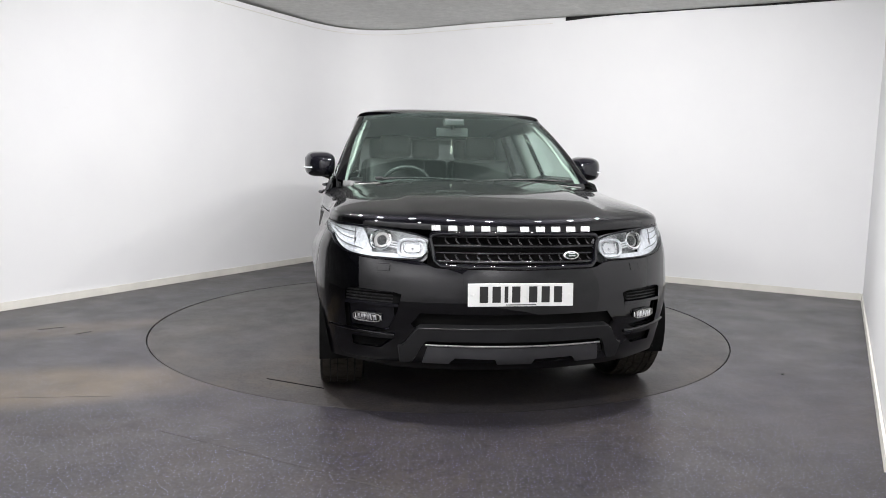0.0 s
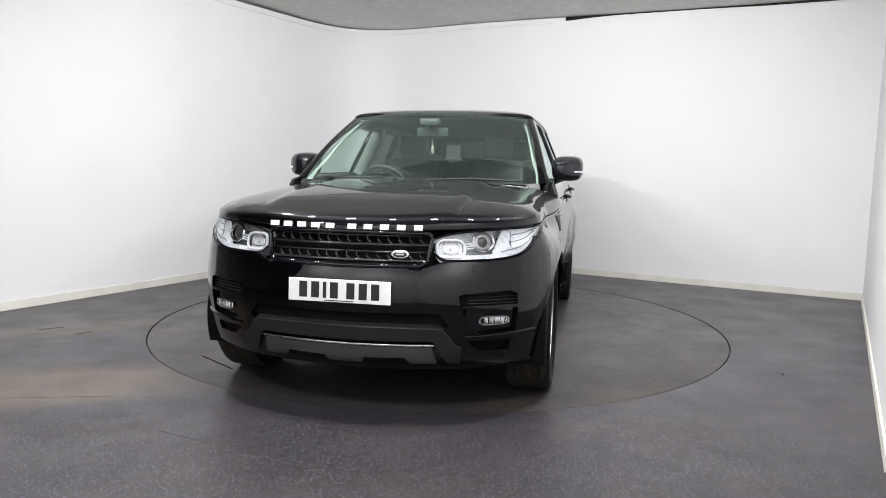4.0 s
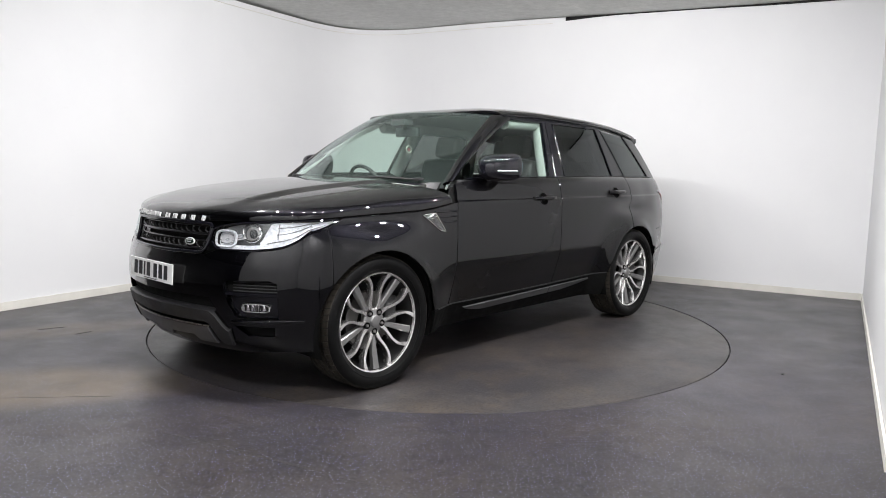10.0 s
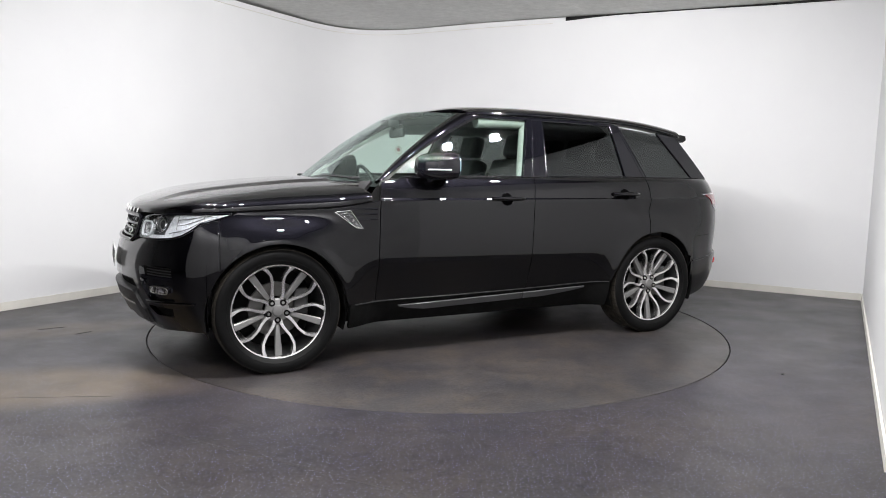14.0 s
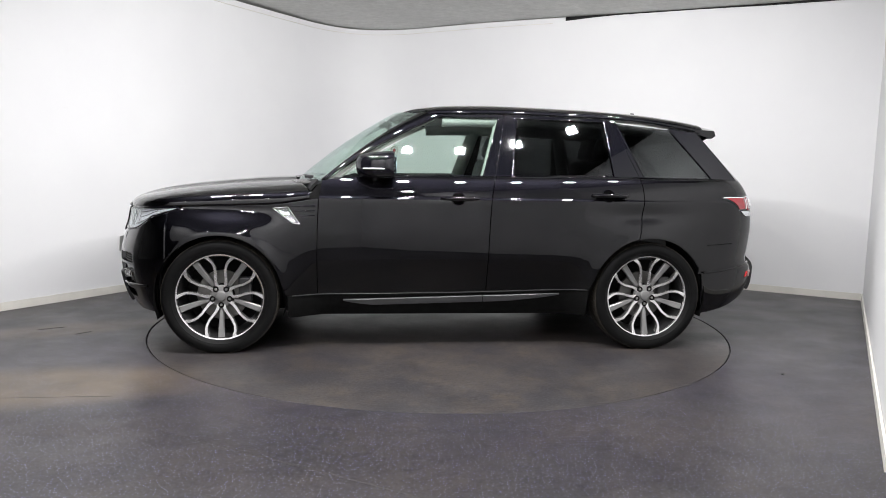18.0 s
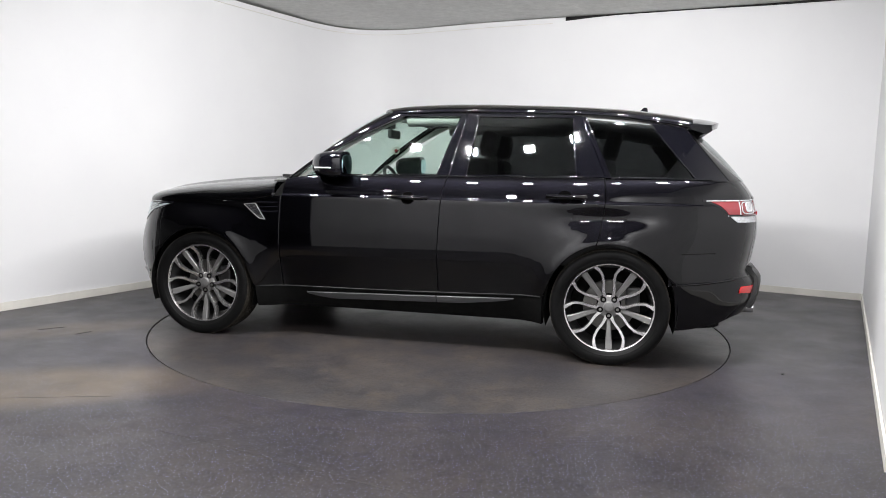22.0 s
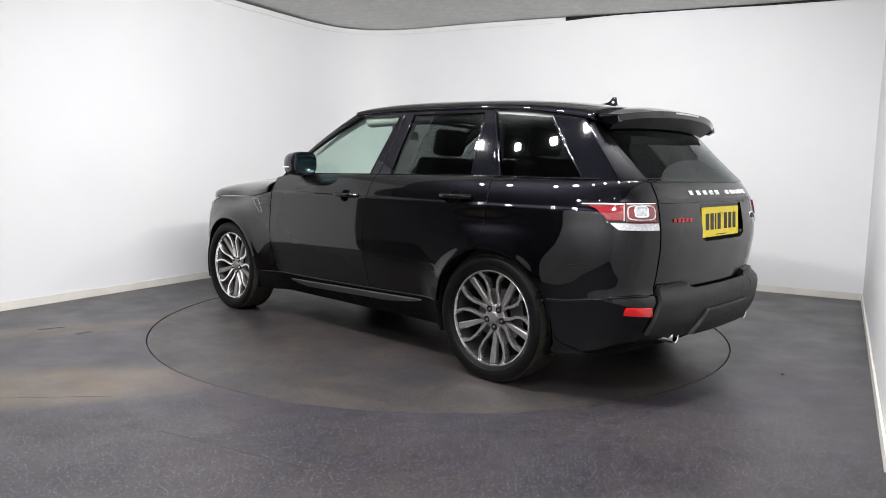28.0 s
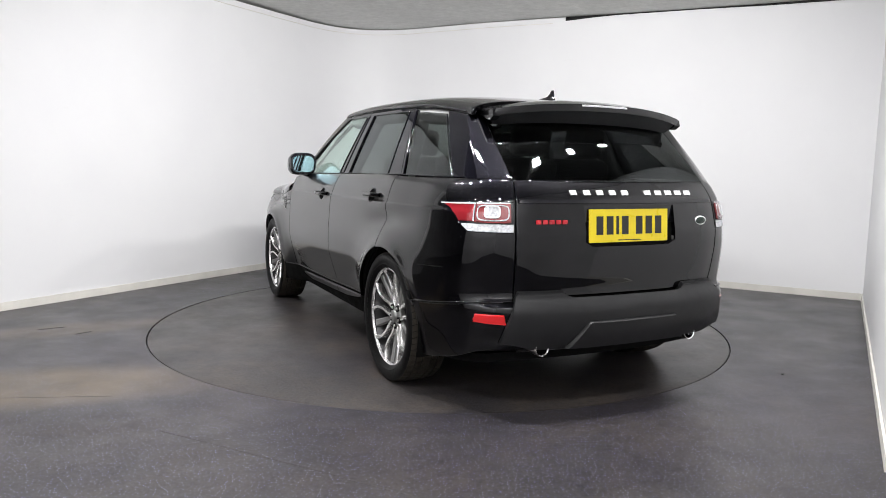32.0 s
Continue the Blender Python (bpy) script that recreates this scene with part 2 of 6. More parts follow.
def tube(points, radius, n=8, bm=None, closed=False, flat=1.0):
    """A round rod along points."""
    bm = bm or bmesh.new()
    rings = []
    pts = [Vector(p) for p in points]
    for i, p in enumerate(pts):
        a = pts[i - 1] if (i or closed) else p
        b = pts[(i + 1) % len(pts)] if (i < len(pts) - 1 or closed) else p
        d = (b - a).normalized()
        side = d.cross(Vector((0, 0, 1)))
        side = side.normalized() if side.length > 1e-4 else Vector((1, 0, 0))
        up = side.cross(d)
        rings.append([bm.verts.new(p + radius * (math.cos(t) * side + flat * math.sin(t) * up)) for t in np.linspace(0, 2 * math.pi, n, endpoint=False)])
    for i in range(len(rings) - (0 if closed else 1)):
        r, q = rings[i], rings[(i + 1) % len(rings)]
        for k in range(n):
            bm.faces.new((r[k], r[(k + 1) % n], q[(k + 1) % n], q[k]))
    if not closed:
        bm.faces.new(rings[0][::-1])
        bm.faces.new(rings[-1])
    bmesh.ops.recalc_face_normals(bm, faces=bm.faces)
    return bm


def lathe(profile, n=64, bm=None, axis="y", closed=False):
    """Turn (radius, height) points round an axis."""
    bm = bm or bmesh.new()
    rings = []
    for r, h in profile:
        ring = []
        for t in np.linspace(0, 2 * math.pi, n, endpoint=False):
            a, b = r * math.cos(t), r * math.sin(t)
            ring.append(bm.verts.new((a, h, b) if axis == "y" else (a, b, h) if axis == "z" else (h, a, b)))
        rings.append(ring)
    pairs = list(zip(rings, rings[1:] + rings[:1])) if closed else list(zip(rings, rings[1:]))
    for r, q in pairs:
        for k in range(n):
            bm.faces.new((r[k], r[(k + 1) % n], q[(k + 1) % n], q[k]))
    bmesh.ops.recalc_face_normals(bm, faces=bm.faces)
    return bm


def prism(outline, a, b, axis="x", bm=None):
    """Extrude a 2D outline from a to b along an axis."""
    bm = bm or bmesh.new()

    def put(p, q, h):
        return (h, p, q) if axis == "x" else (p, h, q) if axis == "y" else (p, q, h)
    lo = [bm.verts.new(put(p, q, a)) for p, q in outline]
    hi = [bm.verts.new(put(p, q, b)) for p, q in outline]
    n = len(outline)
    bm.faces.new(lo[::-1])
    bm.faces.new(hi)
    for i in range(n):
        bm.faces.new((lo[i], lo[(i + 1) % n], hi[(i + 1) % n], hi[i]))
    bmesh.ops.recalc_face_normals(bm, faces=bm.faces)
    return bm


def pchip(xs, ys):
    """A smooth curve through points that never overshoots."""
    xs, ys = list(map(float, xs)), list(map(float, ys))
    if xs[0] > xs[-1]:
        xs, ys = xs[::-1], ys[::-1]
    h = [b - a for a, b in zip(xs, xs[1:])]
    d = [(b - a) / k for a, b, k in zip(ys, ys[1:], h)]
    m = [d[0]] + [0.0 if p * q <= 0 else 3 * (hp + hq) / ((2 * hq + hp) / p + (hq + 2 * hp) / q)
                  for p, q, hp, hq in zip(d, d[1:], h, h[1:])] + [d[-1]]

    def at(x):
        if x <= xs[0]:
            return ys[0]
        if x >= xs[-1]:
            return ys[-1]
        i = min(max(int(np.searchsorted(xs, x)) - 1, 0), len(h) - 1)
        t = (x - xs[i]) / h[i]
        return ((2 * t ** 3 - 3 * t * t + 1) * ys[i] + (t ** 3 - 2 * t * t + t) * h[i] * m[i]
                + (3 * t * t - 2 * t ** 3) * ys[i + 1] + (t ** 3 - t * t) * h[i] * m[i + 1])
    return at


def knots(pairs):
    return pchip([p[0] for p in pairs], [p[1] for p in pairs])


def smoothstep(x, a, b):
    t = min(1.0, max(0.0, (x - a) / (b - a)))
    return t * t * (3 - 2 * t)


def sheet(fn, us, vs, thick=0.012, side=1, edge=0.0010, lift=0.0):
    """A panel over fn(u, v): closed, thick inwards, its rim rolled in by edge. side -1 mirrors it across the car."""
    us, vs = list(us), list(vs)
    nu, nv = len(us), len(vs)
    e = 1e-3
    top, nor = [], []
    for u in us:
        row, nrow = [], []
        for v in vs:
            p = Vector(fn(u, v))
            du, dv = (e if u + e <= us[-1] else -e), (e if v + e <= vs[-1] else -e)
            a = (Vector(fn(u + du, v)) - p) / du
            b = (Vector(fn(u, v + dv)) - p) / dv
            n = a.cross(b)
            row.append(p)
            nrow.append(n.normalized() if n.length > 1e-9 else None)
        top.append(row)
        nor.append(nrow)
    flat = [n for r in nor for n in r if n]
    spare = flat[len(flat) // 2]
    nor = [[n or spare for n in r] for r in nor]
    # outward is away from the car's middle
    mid = top[nu // 2][nv // 2]
    out = mid - Vector((mid.x * 0.72, 0, 0.75))
    sign = 1 if nor[nu // 2][nv // 2].dot(out) > 0 else -1
    bm = bmesh.new()
    A, B = [], []
    for i in range(nu):
        ra, rb = [], []
        for j in range(nv):
            n = nor[i][j] * sign
            rim = edge if i in (0, nu - 1) or j in (0, nv - 1) else 0.0
            p = top[i][j] + n * (lift - rim)
            q = top[i][j] + n * (lift - thick - rim)
            ra.append(bm.verts.new((p.x, p.y * side, p.z)))
            rb.append(bm.verts.new((q.x, q.y * side, q.z)))
        A.append(ra)
        B.append(rb)

    def face(*vs4):
        try:
            f = bm.faces.new(vs4)
            return f
        except ValueError:
            return None
    for i in range(nu - 1):
        for j in range(nv - 1):
            face(A[i][j], A[i + 1][j], A[i + 1][j + 1], A[i][j + 1])
            face(B[i][j], B[i][j + 1], B[i + 1][j + 1], B[i + 1][j])
    for i in range(nu - 1):
        face(A[i][0], B[i][0], B[i + 1][0], A[i + 1][0])
        face(A[i][-1], A[i + 1][-1], B[i + 1][-1], B[i][-1])
    for j in range(nv - 1):
        face(A[0][j], A[0][j + 1], B[0][j + 1], B[0][j])
        face(A[-1][j], B[-1][j], B[-1][j + 1], A[-1][j + 1])
    if sign * side < 0:
        bmesh.ops.reverse_faces(bm, faces=bm.faces)
    return bm


def steps(n, edge=0.02):
    """Even steps from 0 to 1 with two close to each end, which keep the rolled rim narrow."""
    e = edge * 0.5
    return [0.0, e, 2.5 * e] + [2.5 * e + (1 - 5 * e) * i / (n - 1) for i in range(1, n - 1)] + [1 - 2.5 * e, 1 - e, 1.0]


def cut(bm, tools):
    """Cut solid tools out of a solid; all are used up."""
    def temp(b):
        me = bpy.data.meshes.new("temp")
        b.to_mesh(me)
        b.free()
        return new("temp", me)
    ob = temp(bm)
    obs = [temp(t) for t in tools]
    for o in obs:
        md = ob.modifiers.new("cut", "BOOLEAN")
        md.operation, md.object, md.solver = "DIFFERENCE", o, "EXACT"
    dg = bpy.context.evaluated_depsgraph_get()
    dg.update()
    res = bmesh.new()
    me = ob.evaluated_get(dg).to_mesh()
    res.from_mesh(me)
    ob.evaluated_get(dg).to_mesh_clear()
    for o in (ob, *obs):
        bpy.data.objects.remove(o)
    return res


def fixed(value):
    return lambda _: value


# ---- the room ----
CEILING_Z = 3.125
WALL_Z = 3.12
TABLE_R = 2.236
# floor corners of the room, the way round as seen from above
CORNER_A = Vector((-1.163, 4.418, 0))     # rounded corner behind the car
CORNER_B = Vector((4.268, 1.252, 0))
LEFT_DIR = Vector((-0.4940, -0.8690, 0))
BACK_DIR = (CORNER_B - CORNER_A).normalized()
RIGHT_DIR = Vector((-0.4956, -0.8685, 0))
HEAD = knots([(-5.0, 3.065), (-2.2, 3.065), (-1.6, 3.075), (-1.0, 3.088), (-0.2, 3.100), (0.6, 3.090), (1.5, 3.062), (2.6, 3.022), (4.3, 2.985)])   # the wall heads sag to the right


def wall_strip(path, z0, z1, thick, name, mat, label, parent=None, cat="wall"):
    """A wall of even thickness along a floor path; the room lies to the right of the path."""
    bm = bmesh.new()
    pts = [Vector(p) for p in path]
    rows = []
    for i, p in enumerate(pts):
        a = pts[max(i - 1, 0)]
        b = pts[min(i + 1, len(pts) - 1)]
        d = (b - a).normalized()
        n = Vector((-d.y, d.x, 0))
        top, low = [z(p.x) if callable(z) else z for z in (z1, z0)]
        rows.append([bm.verts.new(q) for q in ((p.x, p.y, low), (p.x, p.y, top), (p.x + n.x * thick, p.y + n.y * thick, top), (p.x + n.x * thick, p.y + n.y * thick, low))])
    for r, q in zip(rows, rows[1:]):
        for k in range(4):
            bm.faces.new((r[k], r[(k + 1) % 4], q[(k + 1) % 4], q[k]))
    bm.faces.new(rows[0][::-1])
    bm.faces.new(rows[-1])
    bmesh.ops.recalc_face_normals(bm, faces=bm.faces)
    ob = part(name, bm, mat, parent, smooth=25)
    if not parent:
        tagged(ob, label, cat, kind="structure")
    return ob


def room():
    # floor: one sheet round the turntable's pit
    bm = bmesh.new()
    n = 128
    rim = TABLE_R + 0.006
    inner = [bm.verts.new((rim * math.cos(a), rim * math.sin(a), 0)) for a in np.linspace(0, 2 * math.pi, n, endpoint=False)]
    outer = [bm.verts.new((14 * math.cos(a), 14 * math.sin(a), 0)) for a in np.linspace(0, 2 * math.pi, n, endpoint=False)]
    pit = [bm.verts.new((v.co.x, v.co.y, -0.12)) for v in inner]
    for i in range(n):
        j = (i + 1) % n
        bm.faces.new((inner[i], outer[i], outer[j], inner[j]))
        bm.faces.new((pit[i], inner[i], inner[j], pit[j]))
    bm.faces.new(pit)
    tagged(part("floor", bm, FLOOR), "dark grey safety vinyl floor with glittering flakes", "floor", kind="structure")

    # walls
    r = 1.15
    turn = []
    start = CORNER_A + LEFT_DIR * r
    end = CORNER_A + BACK_DIR * r
    for i in range(15):
        t = i / 14
        turn.append(start.lerp(CORNER_A, t).lerp(CORNER_A.lerp(end, t), t))
    left_far = CORNER_A + LEFT_DIR * 5.75
    right_far = CORNER_B + RIGHT_DIR * 4.75
    right_end = CORNER_B + RIGHT_DIR * 8.65
    south_end = right_end - BACK_DIR * 4.1
    left = [left_far + (start - left_far) * i / 8 for i in range(9)]
    back = [end + (CORNER_B - end) * i / 6 for i in range(7)]
    right = [CORNER_B + (right_far - CORNER_B) * i / 8 for i in range(9)]
    wall_strip(left[:-1] + turn, 0, HEAD, 0.09, "wall_west", WALL, "white painted studio wall with a rounded corner")
    wall_strip(back, 0, HEAD, 0.09, "wall_north", WALL, "white painted studio wall with faint scuffs")
    wall_strip(right, 0, fixed(2.985), 0.09, "wall_east", WALL, "white painted studio wall beside the turntable")
    # unseen walls; their grey tone sets how dark the car's reflections are
    wall_strip([right_far, right_end], 0, WALL_Z, 0.09, "wall_east_1", DIMMED_WALL, "unseen wall beside the camera, greyed to dim reflections")
    wall_strip([right_end, south_end], 0, WALL_Z, 0.09, "wall_south", DIMMED_WALL, "unseen wall behind the camera, greyed to dim reflections")

    def inset(path, d):
        res = []
        for i, p in enumerate(path):
            a, b = path[max(i - 1, 0)], path[min(i + 1, len(path) - 1)]
            t = (b - a).normalized()
            res.append(p - Vector((-t.y, t.x, 0)) * d)
        return res
    for path in (left[:-1] + turn, back, right):
        lab = "low cream painted skirting board at the wall"
        wall_strip(inset(path, 0.016), 0.0, 0.07, 0.013, "baseboard", SKIRTING, lab, cat="skirting board")
    # thin white edge strip along the wall heads
    wall_strip(inset(left[5:-1] + turn + back[:3], 0.012), lambda x: HEAD(x) - 0.066, lambda x: HEAD(x) - 0.061, 0.010, "trim", SKIRTING, "thin white edge strip below the wall head", cat="trim")
    # dark open joints between wall head and ceiling
    wide = [CORNER_A + BACK_DIR * d for d in (3.02, 3.3, 3.65, 4.5, 5.2, 6.2)]
    near = [CORNER_A + LEFT_DIR * d for d in (3.6, 3.1, 2.62)]
    for path, depths in ((wide, (0.045, 0.026, 0.010, 0.006, 0.018, 0.022)), (near, (0.02, 0.035, 0.045))):
        bm = bmesh.new()
        pts = inset(path, 0.008)
        rows = [[bm.verts.new((p.x, p.y, HEAD(p.x) + 0.002)), bm.verts.new((p.x, p.y, HEAD(p.x) - d))] for p, d in zip(pts, depths)]
        for r, q in zip(rows, rows[1:]):
            bm.faces.new((r[0], r[1], q[1], q[0]))
        bmesh.ops.solidify(bm, geom=bm.faces[:], thickness=0.006)
        tagged(part("trim", bm, DARK_METAL), "dark open joint between wall head and ceiling", "trim", kind="structure")
    # an unseen enclosure added round the studio walls, and the ceiling over them
    sag = knots([(-13, 3.10), (-1.5, 3.096), (-0.2, 3.110), (0.6, 3.100), (1.5, 3.071), (2.6, 3.030), (4.3, 2.993), (13, 2.84)])
    # ceiling_1, out of view, has its lack of light painted as a dark tone
    for name, y0, y1, xs, low, mat, lab in (("ceiling", -0.5, 13, [-13, -4, -2, -1.5, -1, -0.5, 0, 0.5, 1, 1.5, 2, 2.6, 3.4, 4.3, 7, 13], sag, CEILING, "pale grey mottled plaster ceiling above the studio walls"),
                                            ("ceiling_1", -13, -0.504, [-13, 13], fixed(CEILING_Z), UNLIT_CEILING, "unlit ceiling over the lamps, its darkness put into the colour")):
        c = bmesh.new()
        rows = [[c.verts.new((x, y, z)) for y, z in ((y0, low(x)), (y1, low(x)), (y1, CEILING_Z + 0.12), (y0, CEILING_Z + 0.12))] for x in xs]
        for r, q in zip(rows, rows[1:]):
            for k in range(4):
                c.faces.new((r[k], r[(k + 1) % 4], q[(k + 1) % 4], q[k]))
        c.faces.new(rows[0][::-1])
        c.faces.new(rows[-1])
        bmesh.ops.recalc_face_normals(c, faces=c.faces)
        tagged(part(name, c, mat), lab, "ceiling", kind="structure")
    outer = [Vector((x, y, 0)) for x, y in ((-7.5, -8.5), (-7.5, 7.0), (7.0, 7.0), (7.0, -8.5), (-7.5, -8.5))]
    wall_strip(outer, 0, CEILING_Z, 0.05, "backdrop", ENCLOSURE, "unseen grey enclosure added round the studio walls", cat="wall")

    # weld seam, slots and grit in the vinyl
    def floor_strip(name, a, b, w, mat, lab, cat):
        a, b = Vector(a), Vector(b)
        d = (b - a)
        ob = part(name, box((d.length, w, 0.0014), (0, 0, 0), 0.0004, 1), mat)
        ob.matrix_basis = pose((a.x + b.x) / 2, (a.y + b.y) / 2, 0.0002, 0, 0, math.degrees(math.atan2(d.y, d.x)))
        return tagged(ob, lab, cat, kind="structure")
    floor_strip("trim", (-1.30, -2.54), (0.25, -3.32), 0.006, SEAM, "pale weld seam in the vinyl floor", "floor seam")
    floor_strip("trim", (-2.983, -0.595), (-2.834, -0.490), 0.012, RECESS_SHADE, "dark slot in the vinyl floor", "floor slot")
    floor_strip("trim", (-2.645, -0.713), (-2.573, -0.619), 0.014, RECESS_SHADE, "dark slot in the vinyl floor", "floor slot")
    floor_strip("trim", (-2.55, -2.15), (-1.75, -2.06), 0.005, SEAM, "pale weld seam in the vinyl floor", "floor seam")
    grit = thing("grit", "small dark crumb lying on the vinyl floor", "debris")
    part("crumb", box((0.018, 0.008, 0.006), (0, 0, 0.003), 0.002, turn=Matrix.Rotation(0.5, 4, "Z")), DARK_METAL, grit)
    grit.location = (2.163, -1.43, 0)

    # turntable
    tt = thing("turntable", "flush round car turntable covered in worn dark vinyl", "turntable")
    d = lathe([(0.0001, 0.0), (TABLE_R - 0.012, 0.0), (TABLE_R - 0.004, -0.003), (TABLE_R - 0.004, -0.035), (0.0001, -0.035)], 160, axis="z")
    part("deck", d, TABLE_TOP, tt, smooth=30)
    # a dark slot beside a pale worn patch, near the rim
    slot = box((0.40, 0.012, 0.0016), (0, 0, 0), 0.0004, 1)
    bmesh.ops.transform(slot, matrix=pose(0, 0, 0, 0, 0, 81.44) @ pose(-0.826, -1.784, 0.0003, 0, 0, -24.4), verts=slot.verts)
    part("deck_slot", slot, RECESS_SHADE, tt, "dark slot")
    part("bearing", lathe([(0.0001, -0.037), (1.2, -0.037), (1.2, -0.119), (0.0001, -0.119)], 48, axis="z"), DARK_METAL, tt, smooth=30)
    ring = lathe([(TABLE_R - 0.003, -0.016), (TABLE_R + 0.0005, -0.016), (TABLE_R + 0.0005, -0.03), (TABLE_R - 0.003, -0.03)], 160, axis="z", closed=True)
    part("edge_ring", ring, DARK_METAL, tt, "dark steel edge ring", smooth=30)
    return tt


def flood_lamps():
    first = None
    spots = [(LAMP_RING * math.cos(radians(a)), LAMP_RING * math.sin(radians(a))) for a in LAMP_ANGLES] + FILL_LAMPS
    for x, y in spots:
        # the added fill row leans back to brighten the walls near the camera
        aim = (x * 0.15, y * 0.15 + 0.3, 0.4) if (x, y) not in FILL_LAMPS else (x, y - 1.1, 0.0)
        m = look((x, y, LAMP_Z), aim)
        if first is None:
            first = thing("flood_lamp", "unseen square white flood lamp hung from the ceiling", "lamp", "flood lamps over the turntable")
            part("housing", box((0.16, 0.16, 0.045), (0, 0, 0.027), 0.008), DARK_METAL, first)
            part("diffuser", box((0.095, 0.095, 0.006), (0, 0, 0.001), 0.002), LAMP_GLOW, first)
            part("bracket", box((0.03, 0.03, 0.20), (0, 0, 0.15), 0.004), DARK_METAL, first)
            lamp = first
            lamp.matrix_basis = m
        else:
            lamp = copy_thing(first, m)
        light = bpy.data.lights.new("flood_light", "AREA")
        light.shape, light.size, light.energy = "SQUARE", 0.095, LAMP_WATTS * (1.95 if (x, y) in FILL_LAMPS else 1.0)
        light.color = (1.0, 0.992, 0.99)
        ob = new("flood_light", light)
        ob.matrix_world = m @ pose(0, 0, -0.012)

# ---- the car: its surfaces ----
# x forwards, y to its left, z up, from the ground between the axles
AXLE = 1.4615
HUB_Z = 0.376
TYRE_R = 0.382
ARCH_R = 0.413
PLAN = [(2.300, 0.0), (2.287, 0.2), (2.233, 0.45), (2.135, 0.70), (2.00, 0.872), (1.85, 0.950), (1.6, 0.976), (1.2, 0.982), (0.6, 0.984),
        (-0.4, 0.986), (-1.2, 0.986), (-1.65, 0.978), (-1.95, 0.955), (-2.15, 0.905), (-2.30, 0.80), (-2.385, 0.62), (-2.432, 0.32), (-2.445, 0.0)]


def plan_table():
    """The body's outline from above, as a dense curve with outward normals."""
    pts = [Vector((x, y)) for x, y in PLAN]
    pts = [Vector((pts[1].x, -pts[1].y))] + pts + [Vector((pts[-2].x, -pts[-2].y))]
    res = []
    for i in range(1, len(pts) - 2):
        p0, p1, p2, p3 = pts[i - 1:i + 3]
        k0, k1, k2 = (max((b - a).length ** 0.5, 1e-3) for a, b in ((p0, p1), (p1, p2), (p2, p3)))
        m1 = ((p1 - p0) / k0 - (p2 - p0) / (k0 + k1) + (p2 - p1) / k1) * k1
        m2 = ((p2 - p1) / k1 - (p3 - p1) / (k1 + k2) + (p3 - p2) / k2) * k1
        for j in range(60):
            t = j / 60
            res.append((2 * t ** 3 - 3 * t * t + 1) * p1 + (t ** 3 - 2 * t * t + t) * m1 + (3 * t * t - 2 * t ** 3) * p2 + (t ** 3 - t * t) * m2)
    res.append(pts[-2])
    xy = np.array([tuple(p) for p in res])
    s = np.concatenate([[0], np.cumsum(np.hypot(*np.diff(xy, axis=0).T))])
    d = np.gradient(xy, s, axis=0)
    n = np.stack([d[:, 1], -d[:, 0]], 1)
    k = np.ones(41) / 41
    for c in range(2):
        pad = np.concatenate([n[1:21][::-1, c] * (1 if c == 0 else -1), n[:, c], n[-21:-1][::-1, c] * (1 if c == 0 else -1)])
        n[:, c] = np.convolve(pad, k, "valid")
    n /= np.hypot(*n.T)[:, None]
    return s, xy, n


PS, PXY, PN = plan_table()
S_END = float(PS[-1])
FRONT = knots([(0.20, -0.17), (0.26, -0.10), (0.30, -0.065), (0.38, -0.028), (0.45, -0.008), (0.52, 0.008), (0.60, 0.012), (0.70, -0.002), (0.77, -0.026), (0.83, -0.052), (0.90, -0.066), (0.96, -0.075), (1.2, -0.15)])
SIDE = knots([(0.20, -0.075), (0.30, -0.045), (0.39, -0.030), (0.46, -0.021), (0.55, -0.009), (0.66, -0.001), (0.78, 0.0), (0.90, -0.005), (0.98, -0.0095), (1.034, -0.0125), (1.041, -0.0145), (1.053, -0.0225), (1.060, -0.0245), (1.10, -0.035), (1.15, -0.055), (1.18, -0.072), (1.205, -0.098)])
REAR = knots([(0.20, -0.33), (0.26, -0.20), (0.32, -0.09), (0.38, -0.035), (0.46, -0.004), (0.56, 0.006), (0.63, -0.048), (0.72, -0.032), (0.80, -0.020), (0.86, -0.013), (0.92, -0.013), (0.98, -0.023), (1.06, -0.04), (1.10, -0.052), (1.15, -0.082), (1.205, -0.125)])


TUCK = knots([(0.20, 0.105), (0.30, 0.076), (0.40, 0.048), (0.50, 0.030), (0.58, 0.015), (0.63, 0.005), (0.665, 0.0008), (0.70, 0.0)])


